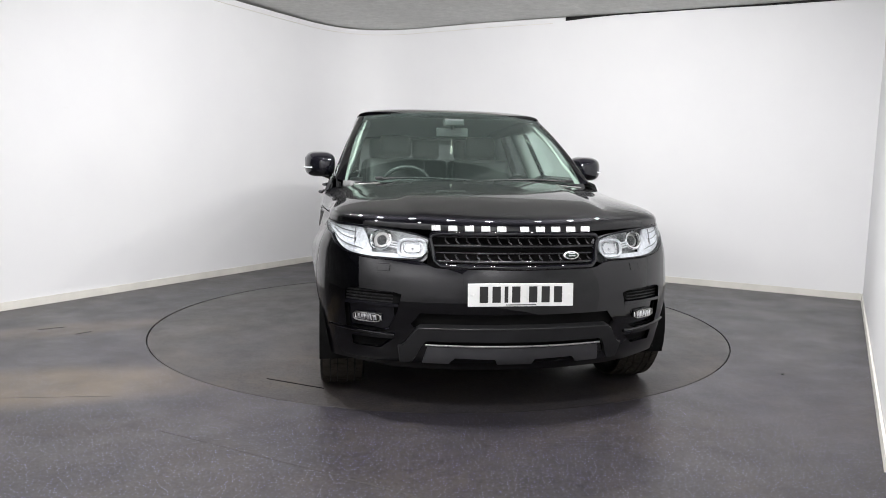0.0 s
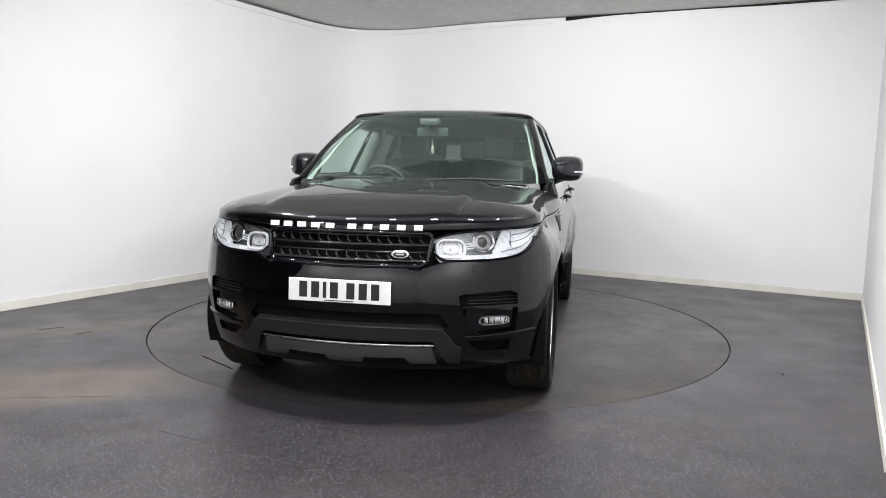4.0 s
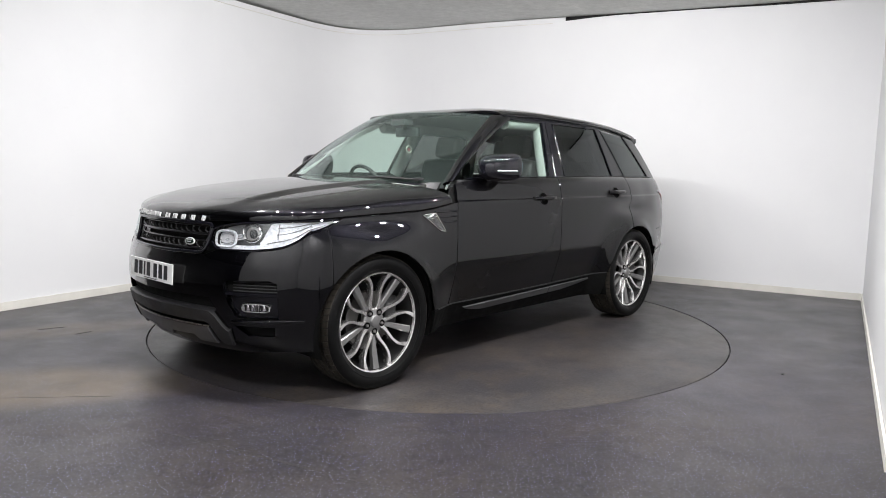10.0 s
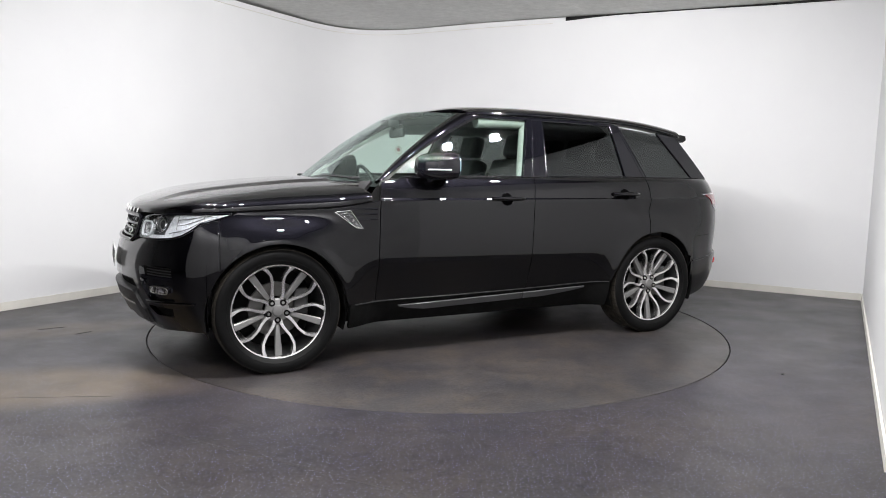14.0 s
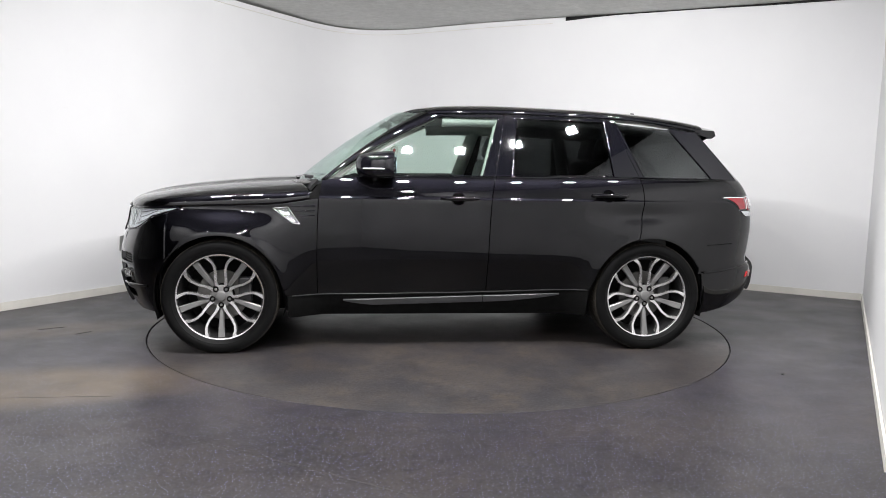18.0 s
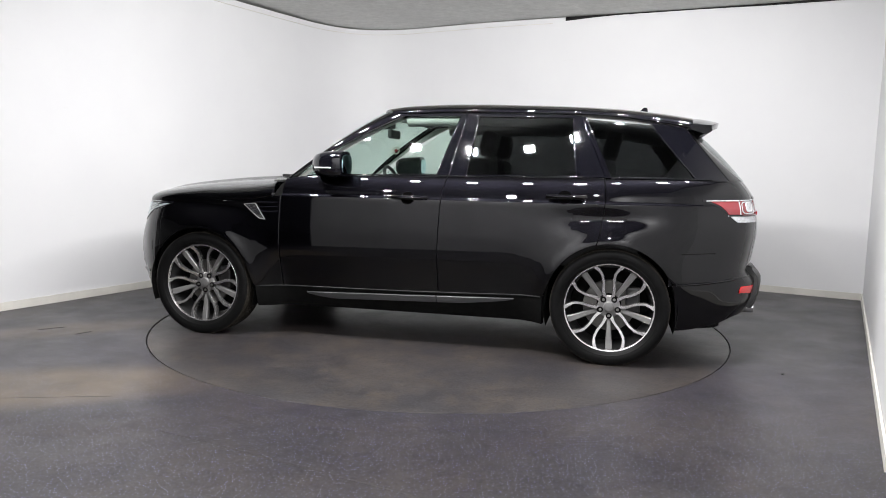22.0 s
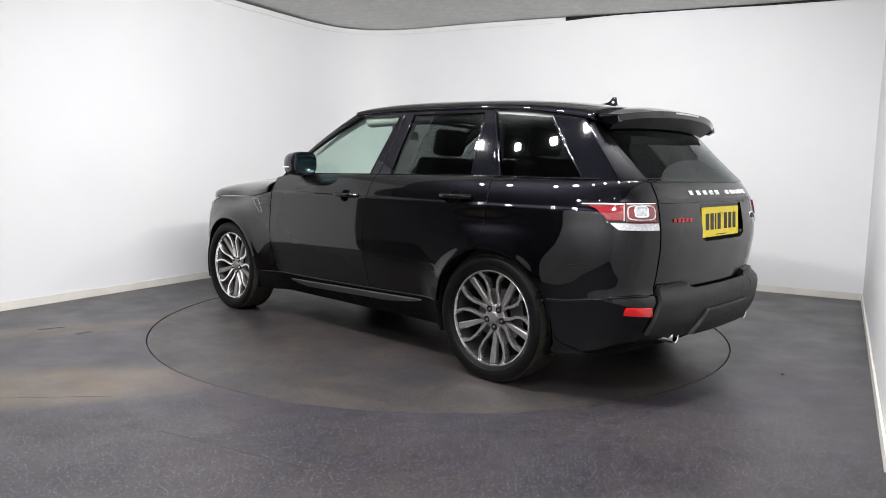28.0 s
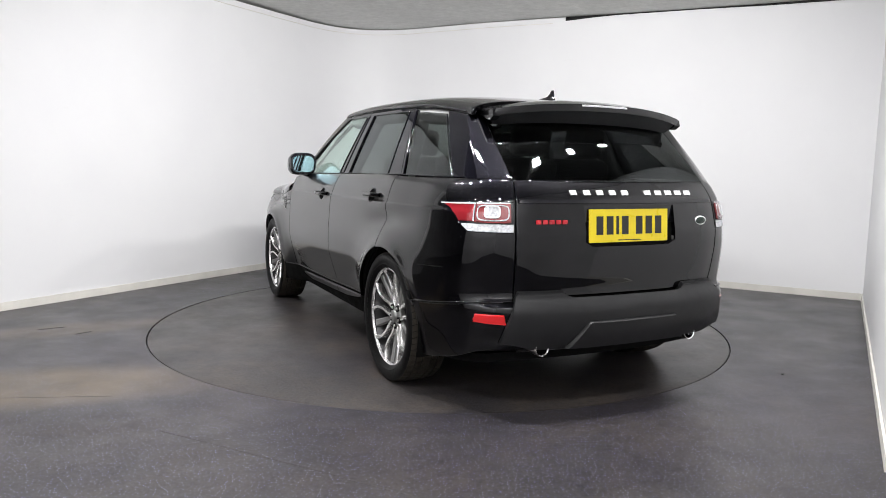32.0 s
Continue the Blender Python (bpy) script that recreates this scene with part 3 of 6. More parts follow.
def body(s, z):
    """A point of the body's skin, s metres along the outline from the middle of the nose, at the height z."""
    a = min(abs(s), S_END)
    x, y = float(np.interp(a, PS, PXY[:, 0])), float(np.interp(a, PS, PXY[:, 1]))
    nx, ny = float(np.interp(a, PS, PN[:, 0])), float(np.interp(a, PS, PN[:, 1]))
    k = math.hypot(nx, ny)
    nx, ny = nx / k, ny / k
    off = (max(nx, 0) ** 2) * FRONT(z) + ny * ny * SIDE(z) + (max(-nx, 0) ** 2) * REAR(z)
    for c in (AXLE, -AXLE):
        r = math.hypot(x - c, z - HUB_Z)
        if r < 0.8:
            fade = 1 - smoothstep(abs(x) - AXLE, 0.12, 0.38)
            off += ny * ny * (0.014 * fade * math.exp(-((r - ARCH_R) / 0.050) ** 2) + 0.021 * math.exp(-((r - ARCH_R) / 0.15) ** 2))
    # hollows between the arch flares and the shoulder
    for c in (1.42, -1.42):
        if abs(x - c) < 0.8:
            off -= ny * ny * 0.024 * math.exp(-((z - 0.945) / 0.055) ** 2 - ((x - c) / 0.25) ** 2)
    # the doors tuck in below a soft edge between the wheels
    if z < 0.70:
        off -= ny * ny * TUCK(z) * (1 - smoothstep(abs(x + 0.05), 0.82, 1.06))
    # shoulders over the wheels
    off -= ny * ny * (0.045 * smoothstep(z, 0.78, 0.99) ** 1.5 * smoothstep(x, 0.9, 1.5) + 0.016 * smoothstep(z, 0.80, 1.05) ** 1.6 * smoothstep(-x, 1.3, 1.8))
    return Vector((x + nx * off, (y + ny * off) * (1 if s >= 0 else -1), z))


def s_x(x):
    return float(np.interp(-x, -PXY[:, 0], PS))


def s_y(y):
    k = int(np.argmax(PXY[:, 0] < 1.3))
    return math.copysign(float(np.interp(abs(y), PXY[:k, 1], PS[:k])), y)


def s_back(y):
    k = int(np.argmax(PXY[:, 0] < -1.3))
    return math.copysign(float(np.interp(-abs(y), -PXY[k:, 1], PS[k:])), y)


def arch(x, c, r=ARCH_R):
    d = r * r - (x - c) ** 2
    return HUB_Z + math.sqrt(d) if d > 0 else -1.0


def frame_at(fn, u, v):
    """Place and axes on a surface: along u, along v, outward."""
    e = 1e-3
    p = Vector(fn(u, v))
    a = (Vector(fn(u + e, v)) - p).normalized()
    b = (Vector(fn(u, v + e)) - p).normalized()
    n = a.cross(b).normalized()
    out = Vector((p.x * 0.3, p.y, 0.2 * (p.z - 0.6)))
    if n.dot(out) < 0:
        n = -n
    b = n.cross(a)
    return p, a, b, n


GLASS_BASE = knots([(0.9, 0.868), (0.5, 0.880), (0.0, 0.886), (-1.0, 0.886), (-1.4, 0.874), (-1.8, 0.842), (-2.1, 0.795), (-2.3, 0.74)])


def cabin(x, z):
    """The cabin's side, from the belt upwards."""
    h = z - 1.2
    return Vector((x, GLASS_BASE(x) - 0.385 * h - 0.09 * h * h, z))


RAIL_Z = knots([(0.20, 1.600), (0.0, 1.625), (-0.4, 1.634), (-1.0, 1.626), (-1.4, 1.608), (-1.7, 1.572), (-1.95, 1.528), (-2.1, 1.495)])
ROOF_Z = knots([(0.36, 1.622), (0.25, 1.655), (0.11, 1.690), (-0.05, 1.709), (-0.4, 1.720), (-0.98, 1.708), (-1.5, 1.681), (-1.9, 1.633), (-2.1, 1.592)])


def screen_edge(v):
    return Vector((0.808, 0.822, 1.150)).lerp(Vector((0.145, 0.668, 1.630)), v) + Vector((0.022, 0.012, 0.018)) * (4 * v * (1 - v))


def screen(u, v):
    """The windscreen: u from -1 to 1 across, v up."""
    e = screen_edge(v)
    m = Vector((1.030, 0, 1.150)).lerp(Vector((0.300, 0, 1.664)), v) + Vector((0.02, 0, 0.02)) * (4 * v * (1 - v))
    k = abs(u) ** 2.2
    return Vector((m.x + (e.x - m.x) * k, e.y * u, m.z + (e.z - m.z) * k))


def pillar_edge(v):
    """The windscreen pillar's rear edge, along the front door's window."""
    x = 0.775 + (-0.035 - 0.775) * v + 0.018 * 4 * v * (1 - v)
    z = 1.165 + (1.618 - 1.165) * v + 0.018 * 4 * v * (1 - v)
    return cabin(x, z)


def roof(u, v):
    """u from -1 to 1 across, v from the windscreen backwards."""
    phi = u * math.pi / 2
    n = 2 / 3.0
    yy = abs(math.sin(phi)) ** n
    x0 = 0.300 - 0.22 * yy ** 2.2
    x = x0 + (-1.985 + 0.05 * yy * yy - x0) * v
    base = RAIL_Z(x)
    w = cabin(x, base).y + 0.004
    z = base + (ROOF_Z(x) - base) * abs(math.cos(phi)) ** n
    return Vector((x, math.copysign(w * yy, u), z))


def rear_edge(v):
    return Vector((-2.262, 0.640, 1.198)).lerp(Vector((-1.905, 0.605, 1.535)), v)


def rear_screen(u, v):
    e = rear_edge(v)
    m = Vector((-2.335, 0, 1.195)).lerp(Vector((-1.985, 0, 1.555)), v) + Vector((-0.012, 0, 0.012)) * (4 * v * (1 - v))
    k = abs(u) ** 2.4
    return Vector((m.x + (e.x - m.x) * k, e.y * u, m.z + (e.z - m.z) * k))


BONNET_MID = knots([(2.225, 0.940), (2.21, 0.978), (2.18, 1.004), (2.08, 1.036), (1.63, 1.112), (1.18, 1.149), (0.88, 1.160)])
BONNET_RIM = knots([(2.225, 0.938), (2.1, 0.952), (1.95, 0.964), (1.73, 0.972), (1.15, 0.994), (0.815, 1.045)])
LIP = np.array([tuple(body(s, 0.965))[:2] for s in np.linspace(0, s_x(0.7), 300)])


def bonnet(u, v):
    """u from -1 to 1 across, v from the windscreen to the nose."""
    tip = float(LIP[0, 0]) - 0.002
    x = 0.875 + (tip - 0.875) * (1 - (1 - v) ** 1.7)
    phi = u * math.pi / 2
    n = 2 / 3.0
    yy = abs(math.sin(phi)) ** n
    # the rear edge bows forwards in the middle like the windscreen
    bow = 0.17 * (1 - yy ** 2.2) * (1 - v) ** 6
    w = float(np.interp(-x, -LIP[:, 0], LIP[:, 1]))
    base = BONNET_RIM(x)
    z = base + max(BONNET_MID(x) - base, 0.0) * abs(math.cos(phi)) ** n
    y = w * yy
    z += 0.015 * (1 - smoothstep(y, 0.475, 0.535)) * smoothstep(x, 2.2, 1.9)
    return Vector((x + bow, math.copysign(y, u), z))


def quad(fn, a, b, c, d):
    """A patch of a surface between four corners in its own coordinates: a-b at v=0, d-c at v=1."""
    def at(u, v):
        p = [(1 - v) * ((1 - u) * a[k] + u * b[k]) + v * ((1 - u) * d[k] + u * c[k]) for k in (0, 1)]
        return fn(*p)
    return at


CREASE_LOW, CREASE_TOP = 1.033, 1.062
CREASE_ROWS = [0.0, 0.004, 0.01] + [0.01 + 0.69 * i / 26 for i in range(1, 27)] + [0.70 + 0.10 * i / 7 for i in range(1, 8)] + [0.80 + 0.18 * i / 8 for i in range(1, 9)] + [0.99, 0.996, 1.0]


def creased(lo, hi, v):
    """Height between lo and hi, with many rows over the shoulder crease."""
    if v < 0.7:
        return lo + (CREASE_LOW - lo) * v / 0.7
    if v < 0.8:
        return CREASE_LOW + (CREASE_TOP - CREASE_LOW) * (v - 0.7) / 0.1
    return CREASE_TOP + (hi - CREASE_TOP) * (v - 0.8) / 0.2


def band(xa, xb, za, zb, rows=lambda lo, hi, v: lo + (hi - lo) * v):
    """A patch of the body's side between two edges x(z) and two edges z(x)."""
    def at(u, v):
        z = 0.7
        for _ in range(4):
            x = xa(z) + (xb(z) - xa(z)) * u
            z = rows(za(x), zb(x), v)
        return body(s_x(x), z)
    return at


def arc_steps(n, bias):
    """Steps from 0 to 1, denser towards 1 (bias > 1)."""
    return [1 - (1 - i / (n - 1)) ** bias for i in range(n)]


GAP = 0.0025
FRONT_SHUT = knots([(0.30, 0.832), (0.68, 0.830), (1.04, 0.818), (1.21, 0.790)])
MID_SHUT = knots([(0.30, -0.320), (0.64, -0.322), (1.02, -0.338), (1.21, -0.372)])
REAR_SHUT = knots([(0.70, -1.335), (0.768, -1.362), (0.884, -1.392), (1.09, -1.412), (1.21, -1.400)])
SILL = knots([(1.1, 0.388), (0.0, 0.400), (-1.1, 0.430)])
BELT = knots([(0.9, 1.130), (0.74, 1.165), (0.55, 1.185), (0.0, 1.192), (-1.2, 1.204), (-2.2, 1.200)])
STEP_Z = knots([(-1.80, 0.545), (-1.95, 0.553), (-2.15, 0.577), (-2.30, 0.598), (-2.45, 0.600)])     # the ledge of the rear bumper
BUMPER_LOW = knots([(-1.80, 0.245), (-1.90, 0.250), (-2.15, 0.295), (-2.30, 0.345), (-2.45, 0.350)])
WING_TOP = knots([(1.95, 0.962), (1.73, 0.968), (1.15, 0.989), (0.815, 1.040), (0.78, 1.046)])


# ---- the car: its parts ----


def side_panels(car, side):
    """Wing, doors, quarter panel, sill and glass of one side."""
    wing_front = knots([(0.60, 1.795), (0.85, 1.795), (0.931, 1.794), (0.945, 1.752), (0.958, 1.712), (0.97, 1.690)])
    wing = band(wing_front, lambda z: FRONT_SHUT(z) + GAP, lambda x: max(arch(x, AXLE), SILL(x)), WING_TOP)
    us = sorted(set([0.0, 0.003, 0.008] + [0.5 * (1 - math.cos(math.pi * i / 23)) * 0.83 for i in range(24)] + [0.83 + 0.17 * i / 7 for i in range(8)] + [0.992, 0.997]))
    part("front_wing", sheet(wing, us, steps(22, 0.012), 0.014, side), PAINT, car, smooth=40)

    front_door = band(lambda z: FRONT_SHUT(z) - GAP, lambda z: MID_SHUT(z) + GAP, SILL, BELT, creased)
    d1 = part("front_door", sheet(front_door, steps(26, 0.0015), CREASE_ROWS, 0.02, side), PAINT, car, smooth=40)
    rear_door = band(lambda z: MID_SHUT(z) - GAP, lambda z: REAR_SHUT(z) + GAP, lambda x: max(arch(x, -AXLE, ARCH_R + 0.004), SILL(x)), BELT, creased)
    d2 = part("rear_door", sheet(rear_door, sorted(set(steps(18, 0.002) + arc_steps(22, 1.8)[1:-2])), CREASE_ROWS, 0.02, side), PAINT, car, smooth=40)

    # quarter panel behind the rear door, round to the tailgate
    s_end = s_back(0.672)

    def quarter(u, v):
        z = 0.9
        for _ in range(4):
            s0 = s_x(REAR_SHUT(z) - GAP)
            s = s0 + (s_end - s0) * u
            x = float(np.interp(s, PS, PXY[:, 0]))
            lo = max(arch(x, -AXLE), STEP_Z(x) + 0.005)
            z = creased(lo, 1.198, v)
        return body(s, z)
    part("quarter_panel", sheet(quarter, steps(44, 0.0015), CREASE_ROWS, 0.014, side), PAINT, car, smooth=40)
    # a shut line runs back from the arch
    seam = [body(s_x(x), z) + Vector((0, 0.0006, 0)) for x, z in [(-1.885 - 0.012 * i, 0.742 + 0.0006 * i) for i in range(18)]] 
    part("bumper_seam", tube([(p.x, p.y * side, p.z) for p in seam], 0.0022, 5), SHELL, car)

    # sill with its plastic cover and bright insert
    def sill(u, v):
        x = 1.02 - 2.05 * u
        return body(s_x(x), 0.232 + (SILL(x) - 0.006 - 0.232) * v)
    part("sill", sheet(sill, steps(30, 0.004), steps(10, 0.02), 0.02, side), SHELL, car, smooth=40)

    def strip(x0, x1):
        def at(u, v):
            x = x0 + (x1 - x0) * u
            t = (0.665 - x) / 1.52
            hi = 0.352 + 0.045 * t - 0.002
            width = 0.046 * max(0.02, min(1.0, 7.5 * t, 4.0 * (1.0 - t))) ** 0.6
            return body(s_x(x), hi - width * (1 - v))
        return at
    for x0, x1 in ((0.66, -0.300), (-0.306, -0.84)):
        part("sill_insert", sheet(strip(x0, x1), steps(16, 0.01), steps(5, 0.1), 0.016, side, 0.003, 0.012), SATIN, car, "satin grey sill insert", smooth=40)
    line = [body(s_x(x), SILL(x) - 0.004) for x in np.linspace(0.99, -1.02, 30)]
    part("sill_moulding", tube([(p.x, (p.y + 0.002) * side, p.z) for p in line], 0.0045, 6), PLASTIC, car, smooth=60)

    # panes and pillars above the belt
    def pane(name, a, b, c, d, mat, thick, lift, parent, lab="", n=10):
        return part(name, sheet(quad(cabin, a, b, c, d), steps(n, 0.02), steps(n, 0.03), thick, side, 0.0005, lift), mat, parent, lab, smooth=40)
    Z0 = 1.196
    w1 = pane("window", (0.665, Z0 - 0.006), (-0.285, Z0), (-0.413, 1.609), (0.012, 1.606), SIDE_GLASS, 0.004, -0.006, d1, "lightly tinted window glass", 14)
    pane("window", (-0.492, Z0 + 0.004), (-1.218, Z0 + 0.014), (-1.176, 1.600), (-0.545, 1.608), PRIVACY, 0.004, -0.006, d2, "dark privacy glass", 12)
    pane("quarter_window", (-1.440, Z0 + 0.012), (-1.965, Z0 + 0.008), (-1.672, 1.553), (-1.264, 1.592), PRIVACY, 0.004, -0.004, car, "dark privacy glass", 12)
    pane("window_pillar", (-0.287, Z0), (-0.368, Z0), (-0.452, 1.620), (-0.415, 1.620), GLOSS, 0.03, 0.0, d1, "gloss black pillar cover", 6)
    pane("window_pillar", (-0.374, Z0), (-0.490, Z0 + 0.004), (-0.543, 1.620), (-0.457, 1.620), GLOSS, 0.03, 0.0, d2, "gloss black pillar cover", 6)
    pane("window_pillar", (-1.220, Z0 + 0.01), (-1.402, Z0 + 0.01), (-1.232, 1.610), (-1.178, 1.610), GLOSS, 0.03, 0.0, d2, "gloss black pillar cover", 6)
    pane("pillar", (-1.406, Z0 + 0.01), (-1.438, Z0 + 0.01), (-1.262, 1.604), (-1.236, 1.606), GLOSS, 0.03, 0.0, car, "gloss black pillar", 6)
    pane("rear_pillar", (-1.967, Z0 + 0.006), (-2.165, Z0), (-1.885, 1.535), (-1.675, 1.566), GLOSS, 0.03, -0.002, car, "gloss black rear pillar", 10)
    # rubber seals that stand proud beside the panes
    for d, a, b in ((d1, (-0.286, Z0), (-0.414, 1.605)), (d2, (-0.491, Z0 + 0.004), (-0.544, 1.605)), (d2, (-1.219, Z0 + 0.012), (-1.177, 1.598)),
                    (car, (-1.439, Z0 + 0.012), (-1.263, 1.592)), (car, (-1.966, Z0 + 0.008), (-1.673, 1.553)), (d1, (-0.371, Z0), (-0.4545, 1.612))):
        pts = [cabin(a[0] + (b[0] - a[0]) * t, a[1] + (b[1] - a[1]) * t) for t in np.linspace(0.01, 0.99, 8)]
        part("window_seal", tube([(p.x, (p.y + 0.0015) * side, p.z) for p in pts], 0.0042, 8), GLOSS, d, smooth=60)
    # slim frames over the panes
    for d, xs in ((d1, (0.02, -0.452)), (d2, (-0.457, -1.232))):
        def top(u, v, xs=xs):
            x = xs[0] + (xs[1] - xs[0]) * u
            hi = RAIL_Z(x) - 0.006
            lo = (1.607 if x > -0.5 else 1.606 - 0.0095 * (-0.5 - x) / 0.7) if x > -1.2 else 1.597
            return cabin(x, lo + (hi - lo) * v)
        part("window_frame", sheet(top, steps(14, 0.01), steps(4, 0.2), 0.03, side, 0.002, 0.001), GLOSS, d, smooth=40)
    for d, x0, x1 in ((d1, 0.66, -0.366), (d2, -0.374, -1.40), (car, -1.412, -2.06)):
        pts = [cabin(x, BELT(x) + 0.004) for x in np.linspace(x0, x1, 16)]
        part("belt_moulding", tube([(p.x, (p.y + 0.001) * side, p.z) for p in pts], 0.0045, 6), GLOSS, d, smooth=60)

    # windscreen pillar
    def apillar(u, v):
        a, b = screen_edge(v), pillar_edge(v)
        p = a.lerp(b, u)
        bulge = 4 * u * (1 - u) * 0.022
        return p + Vector((0.45, 0.75, 0.45)).normalized() * bulge
    part("windscreen_pillar", sheet(apillar, steps(8, 0.06), steps(20, 0.02), 0.02, side), PAINT, car, smooth=45)
    # pale trim inside the pillar
    def trim(u, v):
        a = screen_edge(v) + Vector((-0.035, -0.012, -0.035))
        b = pillar_edge(v) + Vector((-0.012, -0.065, 0.0))
        return a.lerp(b, u)
    part("pillar_trim", sheet(trim, steps(5), steps(14, 0.02), 0.012, side, 0.002), TRIM_PALE, car, "pale grey pillar trim", smooth=45)
    # rear corner between the pillar and the rear window

    def corner(u, v):
        v *= 1.10
        z = 1.198 + (1.535 - 1.198) * v
        a = cabin(-2.168 + 0.279 * v, z)
        b = rear_edge(v)
        p = a.lerp(b, u)
        return p + Vector((-0.6, 0.7, 0.2)).normalized() * (4 * u * (1 - u) * 0.006)
    part("rear_corner", sheet(corner, steps(8, 0.05), steps(12, 0.03), 0.02, side), PAINT, car, smooth=45)

    # door handles in their cups
    for d, x0, x1, z in ((d1, 0.000, -0.245, 1.049), (d2, -1.045, -1.290, 1.081)):
        pts = []
        for i in range(13):
            t = i / 12
            p = body(s_x(x0 + (x1 - x0) * t), z)
            pts.append(p + Vector((0, 0.030 * min(1.0, 5 * t, 5 * (1 - t)) + 0.002, 0)))
        part("door_handle", tube([(p.x, p.y * side, p.z) for p in pts], 0.0175, 10, flat=0.80), PAINT, d, smooth=60)

        # a flat disc; the hollow's shade is put into its black colour
        def cup(u, v, x0=x0, x1=x1, z=z):
            a = u * 2 * math.pi
            c = body(s_x(x0 + (x1 - x0) * 0.45 + 0.048 * math.cos(a) * v), z - 0.004 + 0.041 * math.sin(a) * v)
            return c
        bm = sheet(cup, [i / 20 for i in range(21)], [0.05, 0.5, 0.9, 1.0], 0.004, side, 0.0, 0.0015)
        part("handle_cup_shade", bm, RECESS_SHADE, d, smooth=40)
        # ring added so that the cup's edge catches highlights
        ring = [cup(t, 1.0) for t in np.linspace(0, 1, 24, endpoint=False)]
        part("recess_rim", tube([(p.x, (p.y + 0.0005) * side, p.z) for p in ring], 0.0035, 6, closed=True), GLOSS, d, smooth=60)
        part("key_cover", box((0.02, 0.01, 0.026), (0, 0, 0), 0.003), PAINT, d).location = (x1 + 0.02, (body(s_x(x1), z).y + 0.022) * side, z)

    # side vent: bright frame with mesh and three fins
    corners = [(1.115, 0.969), (1.018, 0.977), (0.940, 0.866), (0.985, 0.872)]
    ring = []
    for i in range(4):
        a, b = corners[i], corners[(i + 1) % 4]
        for k in range(6):
            t = k / 6
            ring.append(body(s_x(a[0] + (b[0] - a[0]) * t), a[1] + (b[1] - a[1]) * t))
    vent = part("side_vent", sheet(quad(lambda x, z: body(s_x(x), z), (1.115, 0.969), (0.985, 0.872), (0.940, 0.866), (1.018, 0.977)), steps(8), steps(5), 0.01, side, 0.0, 0.001), GLOSS, car, "wing vent with bright frame", smooth=40)
    part("vent_frame", tube([(p.x, (p.y + 0.003) * side, p.z) for p in ring], 0.0032, 6, closed=True), ALLOY_DARK, vent, smooth=60)
    # crossing wires of the mesh, slanting both ways between the long edges
    for k in range(6):
        for slant in (-0.22, 0.22):
            t = 0.08 + 0.165 * k
            t0, t1 = min(max(t - slant / 2, 0.02), 0.98), min(max(t + slant / 2, 0.02), 0.98)
            a = Vector(corners[0]).lerp(Vector(corners[3]), t0)
            b = Vector(corners[1]).lerp(Vector(corners[2]), t1)
            p, q = body(s_x(a.x), a.y), body(s_x(b.x), b.y)
            part("vent_wire", tube([(p.x, (p.y + 0.002) * side, p.z), (q.x, (q.y + 0.002) * side, q.z)], 0.0014, 5), MESH, vent)
    for i in range(3):
        z = 0.985 - 0.032 * i
        pts = [body(s_x(x), z + 0.012 * (1.05 - x)) for x in np.linspace(1.02 - 0.022 * i, 0.84, 6)]
        part("vent_fin", tube([(p.x, (p.y + 0.001) * side, p.z) for p in pts], 0.0055, 6), GLOSS, vent, smooth=60)

    # door mirror
    mir = part("door_mirror", mirror_shell(side), GLOSS, car, smooth=45)
    part("mirror_stalk", tube([(0.46, 0.895 * side, 1.165), (0.44, 0.95 * side, 1.185), (0.415, 1.00 * side, 1.20)], 0.026, 10, flat=0.7), GLOSS, mir, smooth=60)
    part("mirror_glass", mirror_glass(side), MIRROR, mir, "blue-tinted mirror glass", smooth=40)
    ind = []
    for t in np.linspace(0.12, 1.25, 12):
        qx, qy = math.sin(t) ** 0.62, math.cos(t) ** 0.62
        ind.append(Vector((0.405 + 0.135 * qx + 0.03 * (1 - qy) - 0.05 * qy, (0.992 + 0.108 * qy) * side, 1.238)))
    part("indicator", tube(ind, 0.0065, 6, flat=0.8), LAMP_WHITE, mir, "clear indicator strip", smooth=60)
    return d1, d2


def mirror_shell(side):
    bm = bmesh.new()
    bmesh.ops.create_uvsphere(bm, u_segments=28, v_segments=18, radius=1.0)
    for v in bm.verts:
        p = v.co.copy()
        q = Vector([math.copysign(abs(c) ** 0.62, c) for c in p])
        x = 0.405 + 0.135 * (q.x if q.x > 0 else max(q.x, -0.62) * 0.95)
        y = 0.992 + 0.108 * q.y
        z = 1.262 + 0.088 * q.z
        x += 0.03 * (1 - abs(q.y)) * (q.x > 0) - 0.05 * (y - 0.992) / 0.108 * (q.x > 0)
        z -= 0.012 * q.x * (q.z > 0)
        v.co = Vector((x, y * side, z))
    if side < 0:
        bmesh.ops.reverse_faces(bm, faces=bm.faces)
    return bm


def mirror_glass(side):
    bm = bmesh.new()
    ring = []
    for t in np.linspace(0, 2 * math.pi, 28, endpoint=False):
        c, s = math.cos(t), math.sin(t)
        ring.append((0.996 + 0.086 * math.copysign(abs(c) ** 0.6, c), 1.262 + 0.066 * math.copysign(abs(s) ** 0.6, s)))
    bm = prism(ring, 0.312, 0.318, "x")
    for v in bm.verts:
        v.co.y *= side
    bmesh.ops.recalc_face_normals(bm, faces=bm.faces)
    return bm


